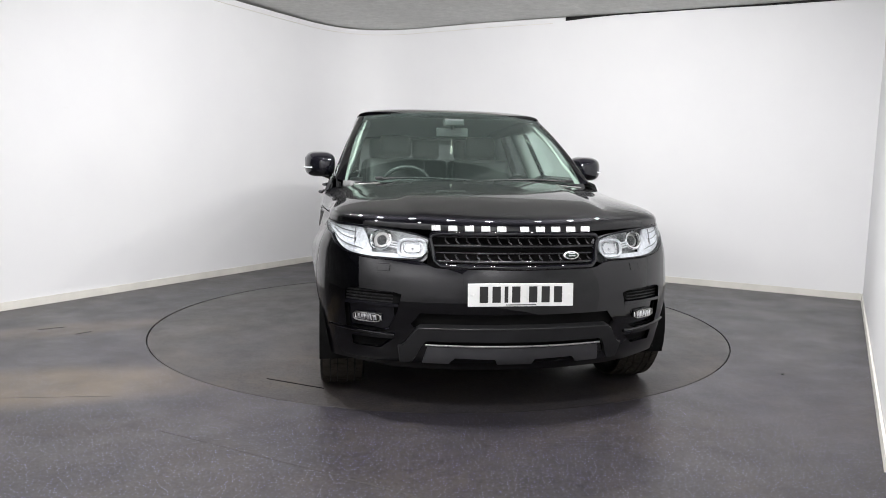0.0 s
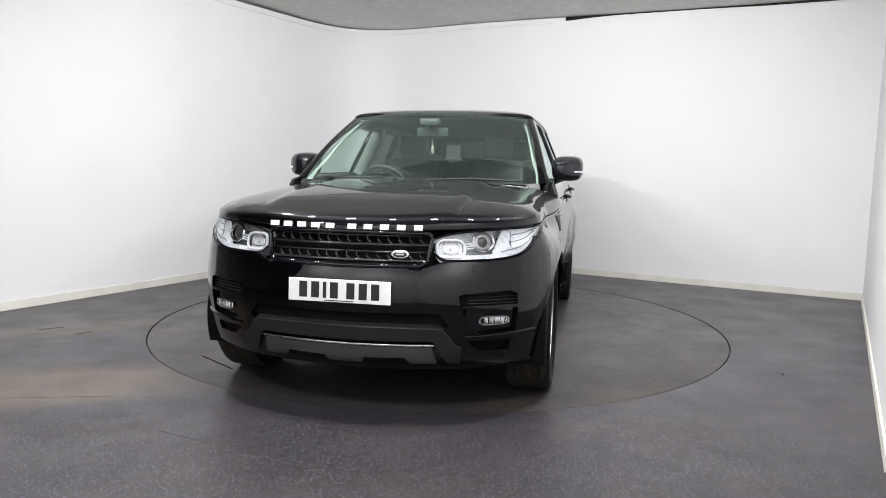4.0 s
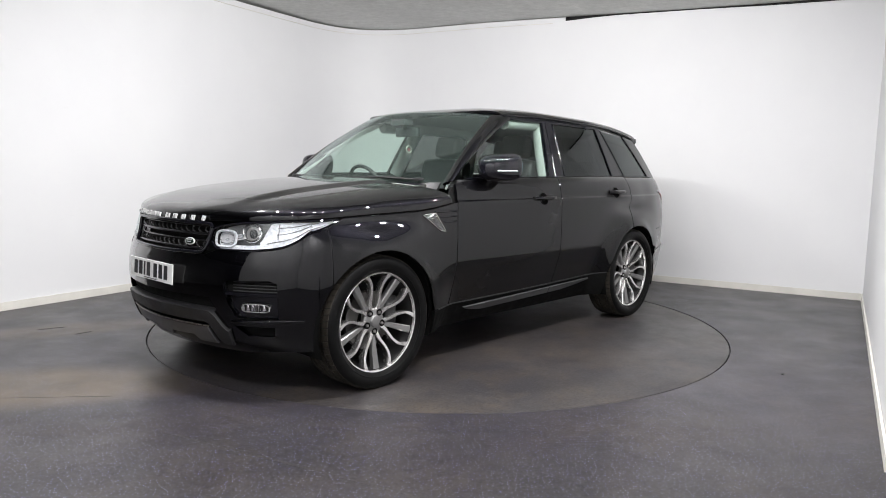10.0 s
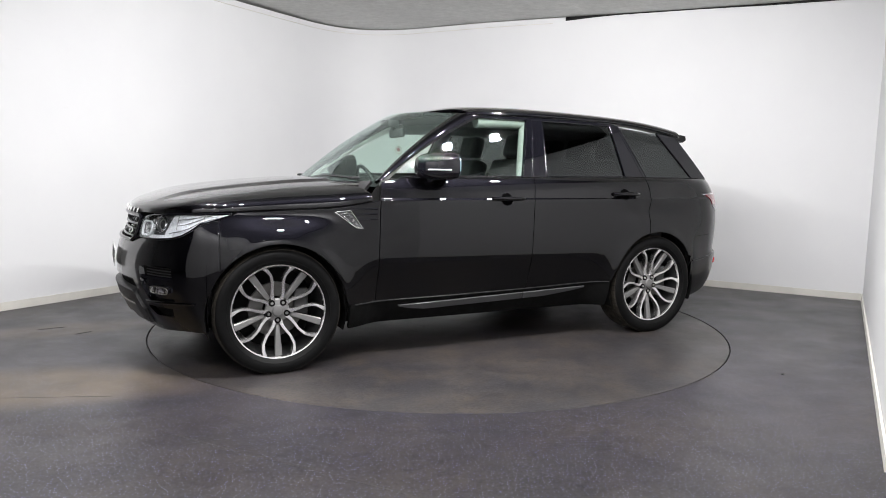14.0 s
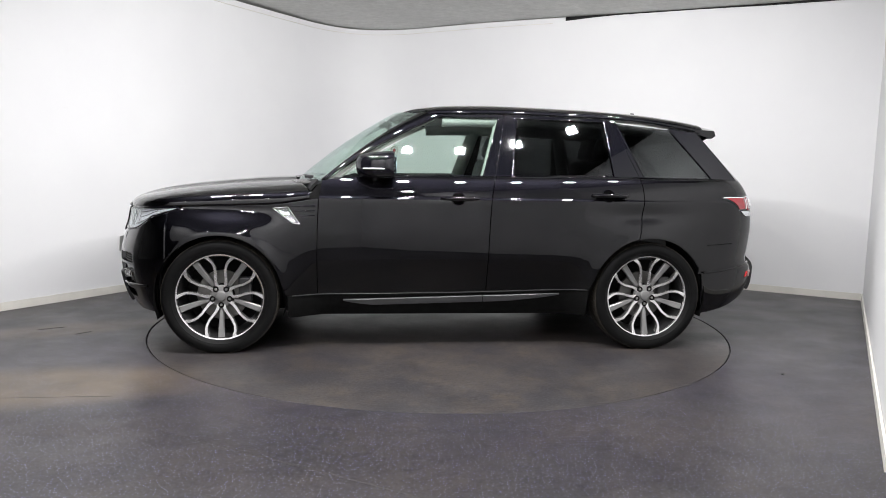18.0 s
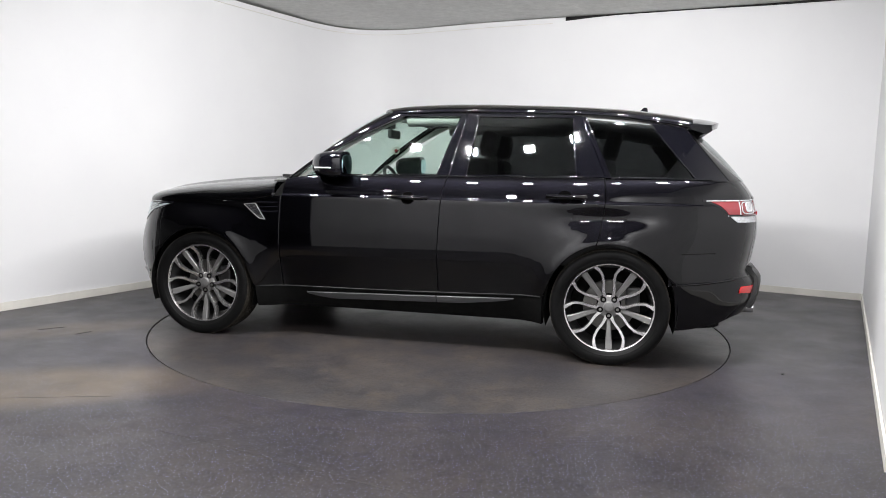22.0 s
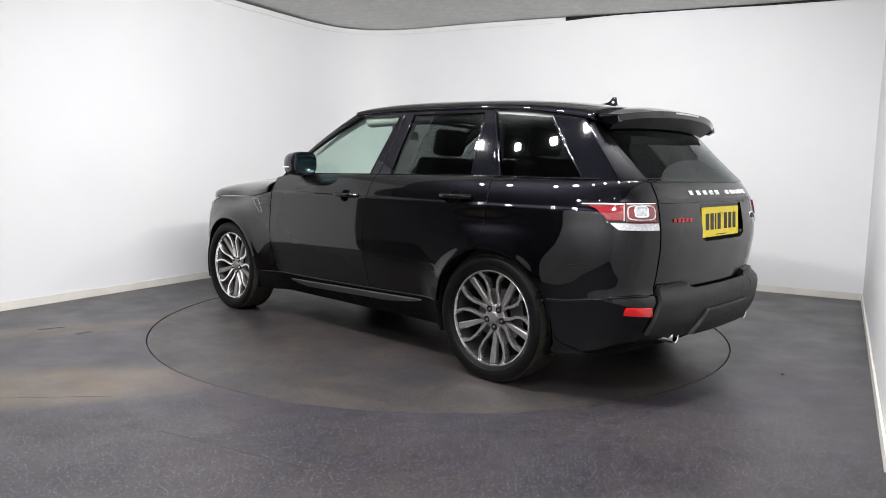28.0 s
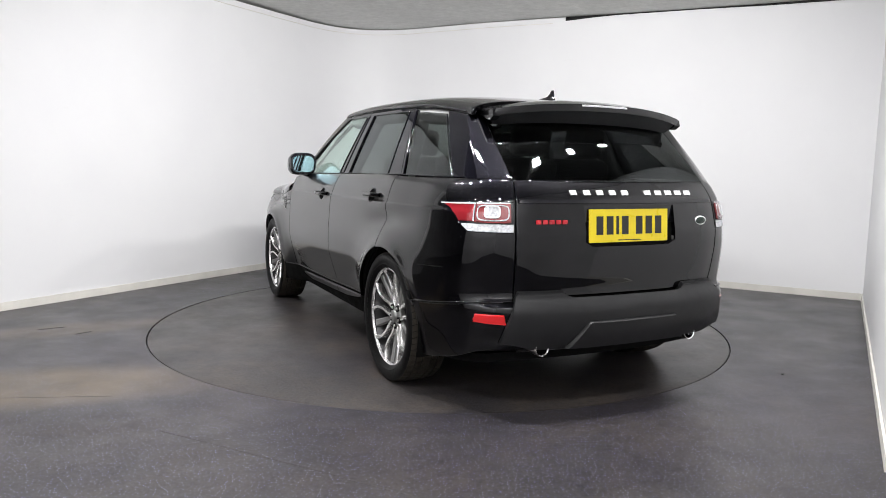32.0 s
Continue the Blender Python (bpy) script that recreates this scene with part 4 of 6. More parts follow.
def inner_shell(car):
    """Dark metal behind the panels, with the wheel openings left free."""
    for side in (1, -1):
        def shell(u, v):
            s = S_END * u
            x = float(np.interp(s, PS, PXY[:, 0]))
            lo = max(arch(x, AXLE, ARCH_R + 0.002), arch(x, -AXLE, ARCH_R + 0.002), 0.27 if x > -1.84 else 0.36)
            hi = 1.15 - 0.25 * smoothstep(x, 0.8, 1.0) - 0.16 * smoothstep(x, 1.5, 1.62)
            hi = max(hi, lo + 0.012)
            return body(s, lo + (hi - lo) * v)
        us = sorted(set([i / 120 for i in range(121)]))
        part("inner_shell", sheet(shell, us, [i / 12 for i in range(13)], 0.01, side, 0.0, -0.026), SHELL, car, smooth=40)
        for c in (AXLE, -AXLE):
            bm = bmesh.new()
            rows = []
            for t in np.linspace(-0.35, math.pi + 0.35, 26):
                x, z = c + (ARCH_R + 0.012) * math.cos(t), HUB_Z + (ARCH_R + 0.012) * math.sin(t)
                rows.append([bm.verts.new((x, y * side, max(z, 0.22))) for y in (0.965, 0.60)])
            for r, q in zip(rows, rows[1:]):
                bm.faces.new((r[0], r[1], q[1], q[0]))
            bm.faces.new([r[1] for r in rows])
            part("wheel_arch_liner", bm, SHELL, car, smooth=50)
    under = bmesh.new()
    outline = [tuple(body(s, 0.27))[:2] for s in np.linspace(0.0, S_END, 80)]
    outline = [(x * 0.985, y * (0.62 if min(abs(x - AXLE), abs(x + AXLE)) < 0.47 else 0.95)) for x, y in outline]
    prism(outline + [(x, -y) for x, y in outline[::-1][1:-1]], 0.255, 0.30, "z", under)
    part("underbody", under, SHELL, car)
    # engine bay blanking under the bonnet
    part("engine_cover", box((1.2, 1.6, 0.5), (1.42, 0, 0.66), 0.05), SHELL, car)


def front_end(car):
    # bonnet
    vs = sorted(set(steps(40, 0.008)))
    us = [-1 + 2 * t for t in steps(72, 0.004)]
    part("bonnet", sheet(bonnet, us, vs, 0.012, 1, 0.003), PAINT, car, smooth=40)

    # bumper skin, with its openings cut through
    top_z = knots([(0.0, 0.768), (0.40, 0.768), (0.455, 0.785), (0.50, 0.797), (0.70, 0.801), (0.80, 0.811), (0.86, 0.828), (0.905, 0.863), (0.93, 0.898), (0.945, 0.909), (0.955, 0.919), (0.965, 0.928), (1.0, 0.929)])
    s_arch = s_x(1.7968)

    def skin(u, v):
        s = s_arch * (2 * u - 1)
        y = float(np.interp(abs(s), PS, PXY[:, 1]))
        x = float(np.interp(abs(s), PS, PXY[:, 0]))
        lo = 0.235 + 0.03 * smoothstep(y, 0.55, 0.9) if x > AXLE + ARCH_R - 0.004 else max(arch(x, AXLE), 0.30)
        hi = top_z(y)
        return body(s, lo + (hi - lo) * v)
    us = sorted(set([0.5 * (1 + math.copysign(abs(t) ** 0.85, t)) for t in np.linspace(-1, 1, 110)] + [0.5 + k * (0.5 - 0.0022 * i) for i in range(24) for k in (-1, 1)]))
    bm = sheet(skin, us, steps(30, 0.012), 0.03, 1, 0.003)
    tools = []
    for sd in (1, -1):
        fog = [(0.565, 0.635), (0.60, 0.645), (0.80, 0.655), (0.832, 0.640), (0.836, 0.56), (0.825, 0.452), (0.80, 0.438), (0.655, 0.438), (0.62, 0.46), (0.585, 0.55)]
        tools.append(prism([(y * sd, z) for y, z in fog], 1.7, 2.6, "x"))
        low = [(0.60, 0.405), (0.80, 0.405), (0.79, 0.352), (0.66, 0.352)]
        tools.append(prism([(y * sd, z) for y, z in low], 1.7, 2.6, "x"))
    tools.append(prism([(-0.475, 0.548), (0.475, 0.548), (0.52, 0.49), (0.50, 0.47), (-0.50, 0.47), (-0.52, 0.49)], 1.9, 2.6, "x"))
    tools.append(prism([(-0.44, 0.402), (0.44, 0.402), (0.455, 0.38), (-0.455, 0.38)], 1.9, 2.6, "x"))
    bumper = part("front_bumper", cut(bm, tools), PAINT, car, smooth=35)
    for sd in (1, -1):
        # fog lamp niche: back plate, bright lip, lamp, slats
        def niche(u, v):
            return body(s_y(0.55 + 0.30 * u), 0.425 + 0.25 * v)
        part("lamp_niche", sheet(niche, steps(10), steps(8), 0.006, sd, 0.0, -0.055), PLASTIC, bumper, smooth=40)
        for i in range(4):
            pts = [body(s_y(y), 0.640 - 0.016 * i) + Vector((-0.03, 0, 0)) for y in np.linspace(0.60, 0.822, 8)]
            part("niche_slat", tube([(p.x, p.y * sd, p.z) for p in pts], 0.004, 5), PLASTIC, bumper)
        def lip(u, v):
            return body(s_y(0.578 + 0.256 * u), 0.570 + 0.018 * v)
        part("niche_lip", sheet(lip, steps(10), steps(4, 0.15), 0.05, sd, 0.003, 0.0), GLOSS, bumper, smooth=40)

        def pod(u, v):
            return body(s_y(0.60 + 0.228 * u), 0.445 + 0.12 * v)
        part("niche_pod", sheet(pod, steps(10), steps(6), 0.03, sd, 0.006, -0.022), GLOSS, bumper, smooth=40)

        def fog(u, v):
            return body(s_y(0.664 + 0.128 * u), 0.487 + 0.042 * v)
        fl = part("fog_lamp", sheet(fog, steps(8), steps(6), 0.012, sd, 0.002, -0.016), BARREL, car, "chromed fog lamp", smooth=40)
        for u0, u1 in ((0.04, 0.19), (0.22, 0.37), (0.41, 0.49), (0.52, 0.60), (0.64, 0.78), (0.81, 0.96)):
            def facet(u, v, u0=u0, u1=u1):
                k = 0.10 + 0.14 * (abs((u0 + (u1 - u0) * u) - 0.5) * 2) ** 4
                return fog(u0 + (u1 - u0) * u, k + (1 - 2 * k) * v) + Vector((-0.012 * math.sin(math.pi * u) - 0.006 * v, 0, 0))
            part("fog_facet", sheet(facet, steps(5, 0.1), steps(4, 0.1), 0.004, sd, 0.001, -0.008), CHROME, fl, "bright reflector facet", smooth=40)
        rimpts = []
        for t in np.linspace(0, 2 * math.pi, 28, endpoint=False):
            ca, sa = math.cos(t), math.sin(t)
            q = fog(0.5 + 0.5 * math.copysign(abs(ca) ** 0.45, ca), 0.5 + 0.5 * math.copysign(abs(sa) ** 0.6, sa))
            rimpts.append((q.x - 0.004, q.y * sd, q.z))
        part("fog_rim", tube(rimpts, 0.0032, 6, closed=True), STEEL, fl, smooth=60)
        # washer cover
        p, a, b, n = frame_at(lambda y, z: body(s_y(y), z), 0.655, 0.762)
        w = box((0.062, 0.036, 0.004), (0, 0, 0), 0.0015)
        wm = Matrix(((a.x, b.x, n.x, p.x), (a.y, b.y, n.y, p.y), (a.z, b.z, n.z, p.z), (0, 0, 0, 1)))
        bmesh.ops.transform(w, matrix=wm, verts=w.verts)
        if sd < 0:
            bmesh.ops.scale(w, vec=(1, -1, 1), verts=w.verts)
            bmesh.ops.reverse_faces(w, faces=w.faces)
        part("washer_cover", w, PAINT, bumper)
        # crease that runs from the niche to the wheel arch
        pts = [body(s_y(y), 0.428 + 0.015 * smoothstep(y, 0.6, 0.93)) for y in np.linspace(0.60, 0.915, 14)]
        part("bumper_crease", tube([(q.x, q.y * sd, q.z) for q in pts], 0.009, 8), PAINT, bumper, smooth=60)

    # dark backings behind the openings
    def back(u, v):
        return body(s_y(-0.9 + 1.8 * u), 0.34 + 0.24 * v)
    part("intake_backing", sheet(back, steps(20), steps(6), 0.006, 1, 0.0, -0.075), SHELL, bumper, smooth=40)

    # dark arched bar across the intake
    def bar(u, v):
        y = -0.585 + 1.17 * u
        k = smoothstep(abs(y), 0.475, 0.575)
        top = 0.487 - 0.10 * k - 0.006 * (y / 0.5) ** 2
        low = 0.412 - 0.12 * smoothstep(abs(y), 0.44, 0.53)
        return body(s_y(y), low + (top - low) * v)
    part("intake_bar", sheet(bar, steps(50, 0.01), steps(8, 0.08), 0.04, 1, 0.007, 0.018), PLASTIC, bumper, "textured black intake bar", smooth=40)

    def skid(u, v):
        w = 0.440 + 0.034 * (1 - v)
        y = w * (2 * u - 1)
        return body(s_y(y), 0.288 + 0.094 * v)
    skid_bm = sheet(skid, steps(40, 0.008), steps(10, 0.05), 0.02, 1, 0.004, 0.012)
    skid_bm = cut(skid_bm, [prism([(sd * y, z) for y, z in ((0.10, 0.312), (0.30, 0.318), (0.32, 0.296), (0.33, 0.27), (0.08, 0.27))], 1.9, 2.6, "x") for sd in (1, -1)])
    part("skid_plate", skid_bm, SATIN, bumper, "satin grey skid plate", smooth=35)
    edge = [body(s_y(y), 0.386) + Vector((0.013, 0, 0)) for y in np.linspace(-0.455, 0.455, 24)]
    part("skid_edge", tube(edge, 0.0045, 6), STEEL, bumper, "bright edge of the skid plate", smooth=60)

    # grille
    def gr(y, z):
        return body(s_y(y), z)

    def back2(u, v):
        return gr(-0.46 + 0.92 * u, 0.765 + 0.19 * v)
    grille = part("grille", sheet(back2, steps(24), steps(8), 0.006, 1, 0.0, -0.06), SHELL, car, "gloss black mesh grille", smooth=40)
    for z, r in ((0.916, 0.007), (0.872, 0.011), (0.838, 0.007), (0.796, 0.010)):
        pts = [gr(y, z) + Vector((-0.012, 0, 0)) for y in np.linspace(-0.425, 0.425, 26)]
        part("grille_bar", tube(pts, r, 8, flat=0.9), GRILLE, grille, smooth=60)
    for z0, z1 in ((0.880, 0.912), (0.803, 0.835)):
        n = 15
        for i in range(n):
            for k in (-1, 1):
                y = -0.40 + 0.80 * (i + 0.5) / n
                h = 0.80 / n / 2
                pts = [gr(y - k * h * 0.95, z0) + Vector((-0.014, 0, 0)), gr(y - k * h * 0.3, (z0 + z1) / 2) + Vector((-0.007, 0, 0)), gr(y - k * h * 0.25, z1) + Vector((-0.014, 0, 0))]
                if k == 1:
                    pts = [gr(y + h * 0.95, z0) + Vector((-0.014, 0, 0)), gr(y + h * 0.3, (z0 + z1) / 2) + Vector((-0.007, 0, 0)), gr(y + h * 0.25, z1) + Vector((-0.014, 0, 0))]
                part("grille_mesh", tube(pts, 0.0045, 5), MESH, grille, smooth=60)
    rim = [(-0.385, 0.930), (-0.43, 0.926), (-0.443, 0.908), (-0.415, 0.80), (-0.385, 0.776), (0.0, 0.772), (0.385, 0.776), (0.415, 0.80), (0.443, 0.908), (0.43, 0.926), (0.385, 0.930), (0.0, 0.934)]
    pts = []
    for i, a in enumerate(rim):
        b = rim[(i + 1) % len(rim)]
        m = 10 if abs(a[0] - b[0]) > 0.2 else 4
        for k in range(m):
            t = k / m
            pts.append(gr(a[0] + (b[0] - a[0]) * t, a[1] + (b[1] - a[1]) * t) + Vector((0.002, 0, 0)))
    part("grille_frame", tube(pts, 0.012, 8, closed=True), GLOSS, grille, smooth=60)
    p, a, b, n = frame_at(gr, 0.285, 0.830)
    bm = bmesh.new()
    bmesh.ops.create_uvsphere(bm, u_segments=24, v_segments=8, radius=1.0)
    bmesh.ops.transform(bm, matrix=Matrix(((a.x, b.x, n.x, p.x + n.x * 0.004), (a.y, b.y, n.y, p.y + n.y * 0.004), (a.z, b.z, n.z, p.z), (0, 0, 0, 1))) @ Matrix.Diagonal((0.043, 0.021, 0.007, 1)), verts=bm.verts)
    badge = part("badge", bm, SILVER, car, "oval silver badge", smooth=50)
    bm = bmesh.new()
    bmesh.ops.create_uvsphere(bm, u_segments=24, v_segments=8, radius=1.0)
    bmesh.ops.transform(bm, matrix=Matrix(((a.x, b.x, n.x, p.x + n.x * 0.007), (a.y, b.y, n.y, p.y + n.y * 0.007), (a.z, b.z, n.z, p.z), (0, 0, 0, 1))) @ Matrix.Diagonal((0.036, 0.0160, 0.0055, 1)), verts=bm.verts)
    part("badge_face", bm, BADGE_GREEN, badge, smooth=50)
    for dz in (0.005, -0.005):
        q = gr(0.285, 0.830 + dz) + n * 0.0105
        part("badge_bar", box((0.003, 0.036, 0.0055), q, 0.001, turn=Euler((0, 0, math.atan2(n.y, n.x))).to_matrix().to_4x4()), SILVER, badge)

    # raised bars in place of the maker's lettering on the bonnet's lip
    for y0, y1, count in ((-0.458, -0.044, 5), (-0.009, 0.417, 5)):
        for i in range(count):
            y = y0 + (y1 - y0) * (i + 0.5) / count
            q = body(s_y(y), 0.955)
            part("emblem_bar", box((0.008, 0.045, 0.027), (q.x + 0.006, q.y, 0.957), 0.0025, turn=Euler((0, radians(-18), -0.7 * y * 0.55)).to_matrix().to_4x4()), SILVER, car, "plain silver lettering bar")

    # number plate with plain bars for its characters
    plate = part("number_plate", box((0.006, 0.520, 0.111), (0, 0, 0), 0.002), PLATE_WHITE, car, "white front number plate")
    plate.matrix_basis = pose(2.322, 0, 0.650, 0, -3.0)
    x = -0.220
    for i in range(7):
        w = 0.050 if i != 2 else 0.022
        x += 0.012
        if i == 4:
            x += 0.022
        part("plate_bar", box((0.0015, w * 0.82, 0.078), (0.0042, x + w / 2, 0.002), 0.0005), INK, plate)
        x += w
    part("legend_bar", box((0.0012, 0.150, 0.0045), (0.0038, 0, -0.048), 0.0003), INK, plate)
    for y in (-0.240, 0.240):
        part("plate_screw", lathe([(0.0001, 0.006), (0.007, 0.005), (0.008, 0.003), (0.0001, 0.003)], 14, axis="x"), PLATE_WHITE, plate).location = (0, y, 0)
    for sd in (1, -1):
        headlamp(car, sd)


def headlamp(car, sd):
    """Headlamp: deep bright housing, two round lamps in rings, light guide, clear lens."""
    top = knots([(0.44, 0.900), (0.52, 0.925), (0.62, 0.940), (0.75, 0.950), (0.87, 0.958), (0.93, 0.960), (0.96, 0.962)])
    low = knots([(0.44, 0.860), (0.47, 0.812), (0.52, 0.802), (0.70, 0.806), (0.80, 0.816), (0.86, 0.833), (0.905, 0.868), (0.93, 0.905), (0.955, 0.955)])
    s0, s1 = s_y(0.452), s_x(1.722)
    tip = knots([(1.89, 0.905), (1.86, 0.914), (1.83, 0.923), (1.80, 0.932), (1.75, 0.948), (1.722, 0.956)])

    def edges(s):
        """The lamp's lower and upper edge; the tip runs back along the wing."""
        x, y = float(np.interp(s, PS, PXY[:, 0])), float(np.interp(s, PS, PXY[:, 1]))
        return (low(y) if x > 1.89 else tip(x)), top(y)

    def lens(u, v):
        s = s0 + (s1 - s0) * u
        lo, hi = edges(s)
        return body(s, lo + (hi - lo) * v)
    us = steps(34, 0.006)
    housing = part("headlamp", sheet(lens, us, steps(12, 0.03), 0.008, sd, 0.0, -0.060), LAMP_GREY, car, "clear headlamp with two round lamps", smooth=40)
    part("lens", sheet(lens, us, steps(12, 0.03), 0.004, sd, 0.001, 0.003), CLEAR, housing, "clear lens", smooth=40)
    # surround: a thin gloss edge along top and bottom
    for v in (0.0, 1.0):
        pts = [lens(u, v) for u in np.linspace(0, 1, 30)]
        part("lamp_edge", tube([(p.x, p.y * sd, p.z) for p in pts], 0.005, 5), GLOSS, housing, smooth=60)
    # bright outer light guide that sweeps to the tip

    def guide(u, v):
        s = s_y(0.735) + (s1 - s_y(0.735)) * u
        y = float(np.interp(s, PS, PXY[:, 1]))
        lo, hi = edges(s)
        full = 0.30 + 0.70 * smoothstep(y, 0.735, 0.795)
        return body(s, lo + 0.004 + max(hi - lo - 0.008, 0.001) * v * full)
    part("light_guide", sheet(guide, steps(18), steps(6, 0.06), 0.01, sd, 0.002, -0.016), LAMP_WHITE, housing, "bright outer light guide", smooth=40)
    for v, u0, u1 in ((0.22, 0.10, 0.80), (0.50, 0.22, 0.62), (0.76, 0.22, 0.72)):
        line = [guide(u, v) for u in np.linspace(u0, u1, 10)]
        p, a, b, n = frame_at(lambda y, z: body(s_y(y), z), 0.82, 0.90)
        part("guide_line", tube([((q - n * 0.014).x, (q - n * 0.014).y * sd, q.z) for q in line], 0.0026, 5), LAMP_GREY, housing, smooth=60)
    for u0 in (0.22, 0.62):
        line = [guide(u0 + 0.02 * v, v) for v in np.linspace(0.30, 0.92, 6)]
        part("guide_line", tube([((q - n * 0.014).x, (q - n * 0.014).y * sd, q.z) for q in line], 0.0024, 5), LAMP_GREY, housing, smooth=60)
    for k in range(3):
        q0, q1 = body(s_y(0.605), 0.878 - 0.012 * k), body(s_y(0.645), 0.884 - 0.012 * k)
        p, a, b, n = frame_at(lambda y, z: body(s_y(y), z), 0.625, 0.87)
        part("lamp_bar", tube([((q - n * 0.015).x, (q - n * 0.015).y * sd, q.z) for q in (q0, q1)], 0.0048, 6), REFLECTOR, housing, smooth=60)
    for z0, z1 in ((0.862, 0.905), (0.915, 0.944)):
        q = quad(lambda y, z: body(s_y(y), z), (0.818, z0), (0.875, z0 + 0.012), (0.885, z1), (0.828, z1))
        part("guide_window", sheet(q, steps(5, 0.1), steps(4, 0.1), 0.004, sd, 0.001, -0.013), LAMP_WHITE, housing, smooth=40)
    def strip(u, v):
        y = 0.50 + 0.30 * u
        return body(s_y(y), low(y) + 0.004 + 0.022 * v)
    part("light_strip", sheet(strip, steps(14), steps(4, 0.1), 0.008, sd, 0.002, -0.012), LAMP_WHITE, housing, "milky running light strip", smooth=40)

    def disc(yc, zc, ry, rz, depth, r0=0.0):
        def at(u, v):
            a = 2 * math.pi * u
            k = r0 + (1 - r0) * v
            ca, sa = math.cos(a), math.sin(a)
            p = 0.62 if ry > 1.3 * rz else 1.0
            return body(s_y(yc + ry * math.copysign(abs(ca) ** p, ca) * k), zc + rz * math.copysign(abs(sa) ** p, sa) * k)
        return at
    round_us = [i / 28 for i in range(29)]
    for name, yc, zc, ry, rz, lab in (("main_lamp", 0.532, 0.856, 0.066, 0.042, "oblong bright main lamp"), ("projector", 0.690, 0.892, 0.050, 0.044, "round projector lamp")):
        f = disc(yc, zc, ry, rz, 0)
        base = part(name, sheet(f, round_us, [0.05, 0.5, 0.86], 0.004, sd, 0.0, -0.028), REFLECTOR if name == "main_lamp" else STEEL, housing, lab, smooth=40)
        ring = [f(t, 1.0) for t in np.linspace(0, 1, 28, endpoint=False)]
        p, a, b, n = frame_at(lambda y, z: body(s_y(y), z), yc, zc)
        part("lamp_ring", tube([((q - n * 0.012).x, (q - n * 0.012).y * sd, q.z) for q in ring], 0.0075, 6, closed=True), LAMP_WHITE if name == "main_lamp" else CHROME, housing, smooth=60)
        bm = bmesh.new()
        bmesh.ops.create_uvsphere(bm, u_segments=20, v_segments=12, radius=1.0)
        c = p - n * 0.03
        k = 0.6 if name == "projector" else 0.2
        if name == "main_lamp":
            inner = [f(t, 0.62) for t in np.linspace(0, 1, 24, endpoint=False)]
            part("lamp_ring", tube([((q - n * 0.020).x, (q - n * 0.020).y * sd, q.z) for q in inner], 0.004, 6, closed=True), CHROME, housing, smooth=60)
        bmesh.ops.transform(bm, matrix=Matrix.Translation((c.x, c.y * sd, c.z)) @ Matrix.Diagonal((0.02, rz * k, rz * k, 1)), verts=bm.verts)
        part("bulb_lens", bm, DASH if name == "projector" else CHROME, housing, "dark glass lens" if name == "projector" else "", smooth=60)


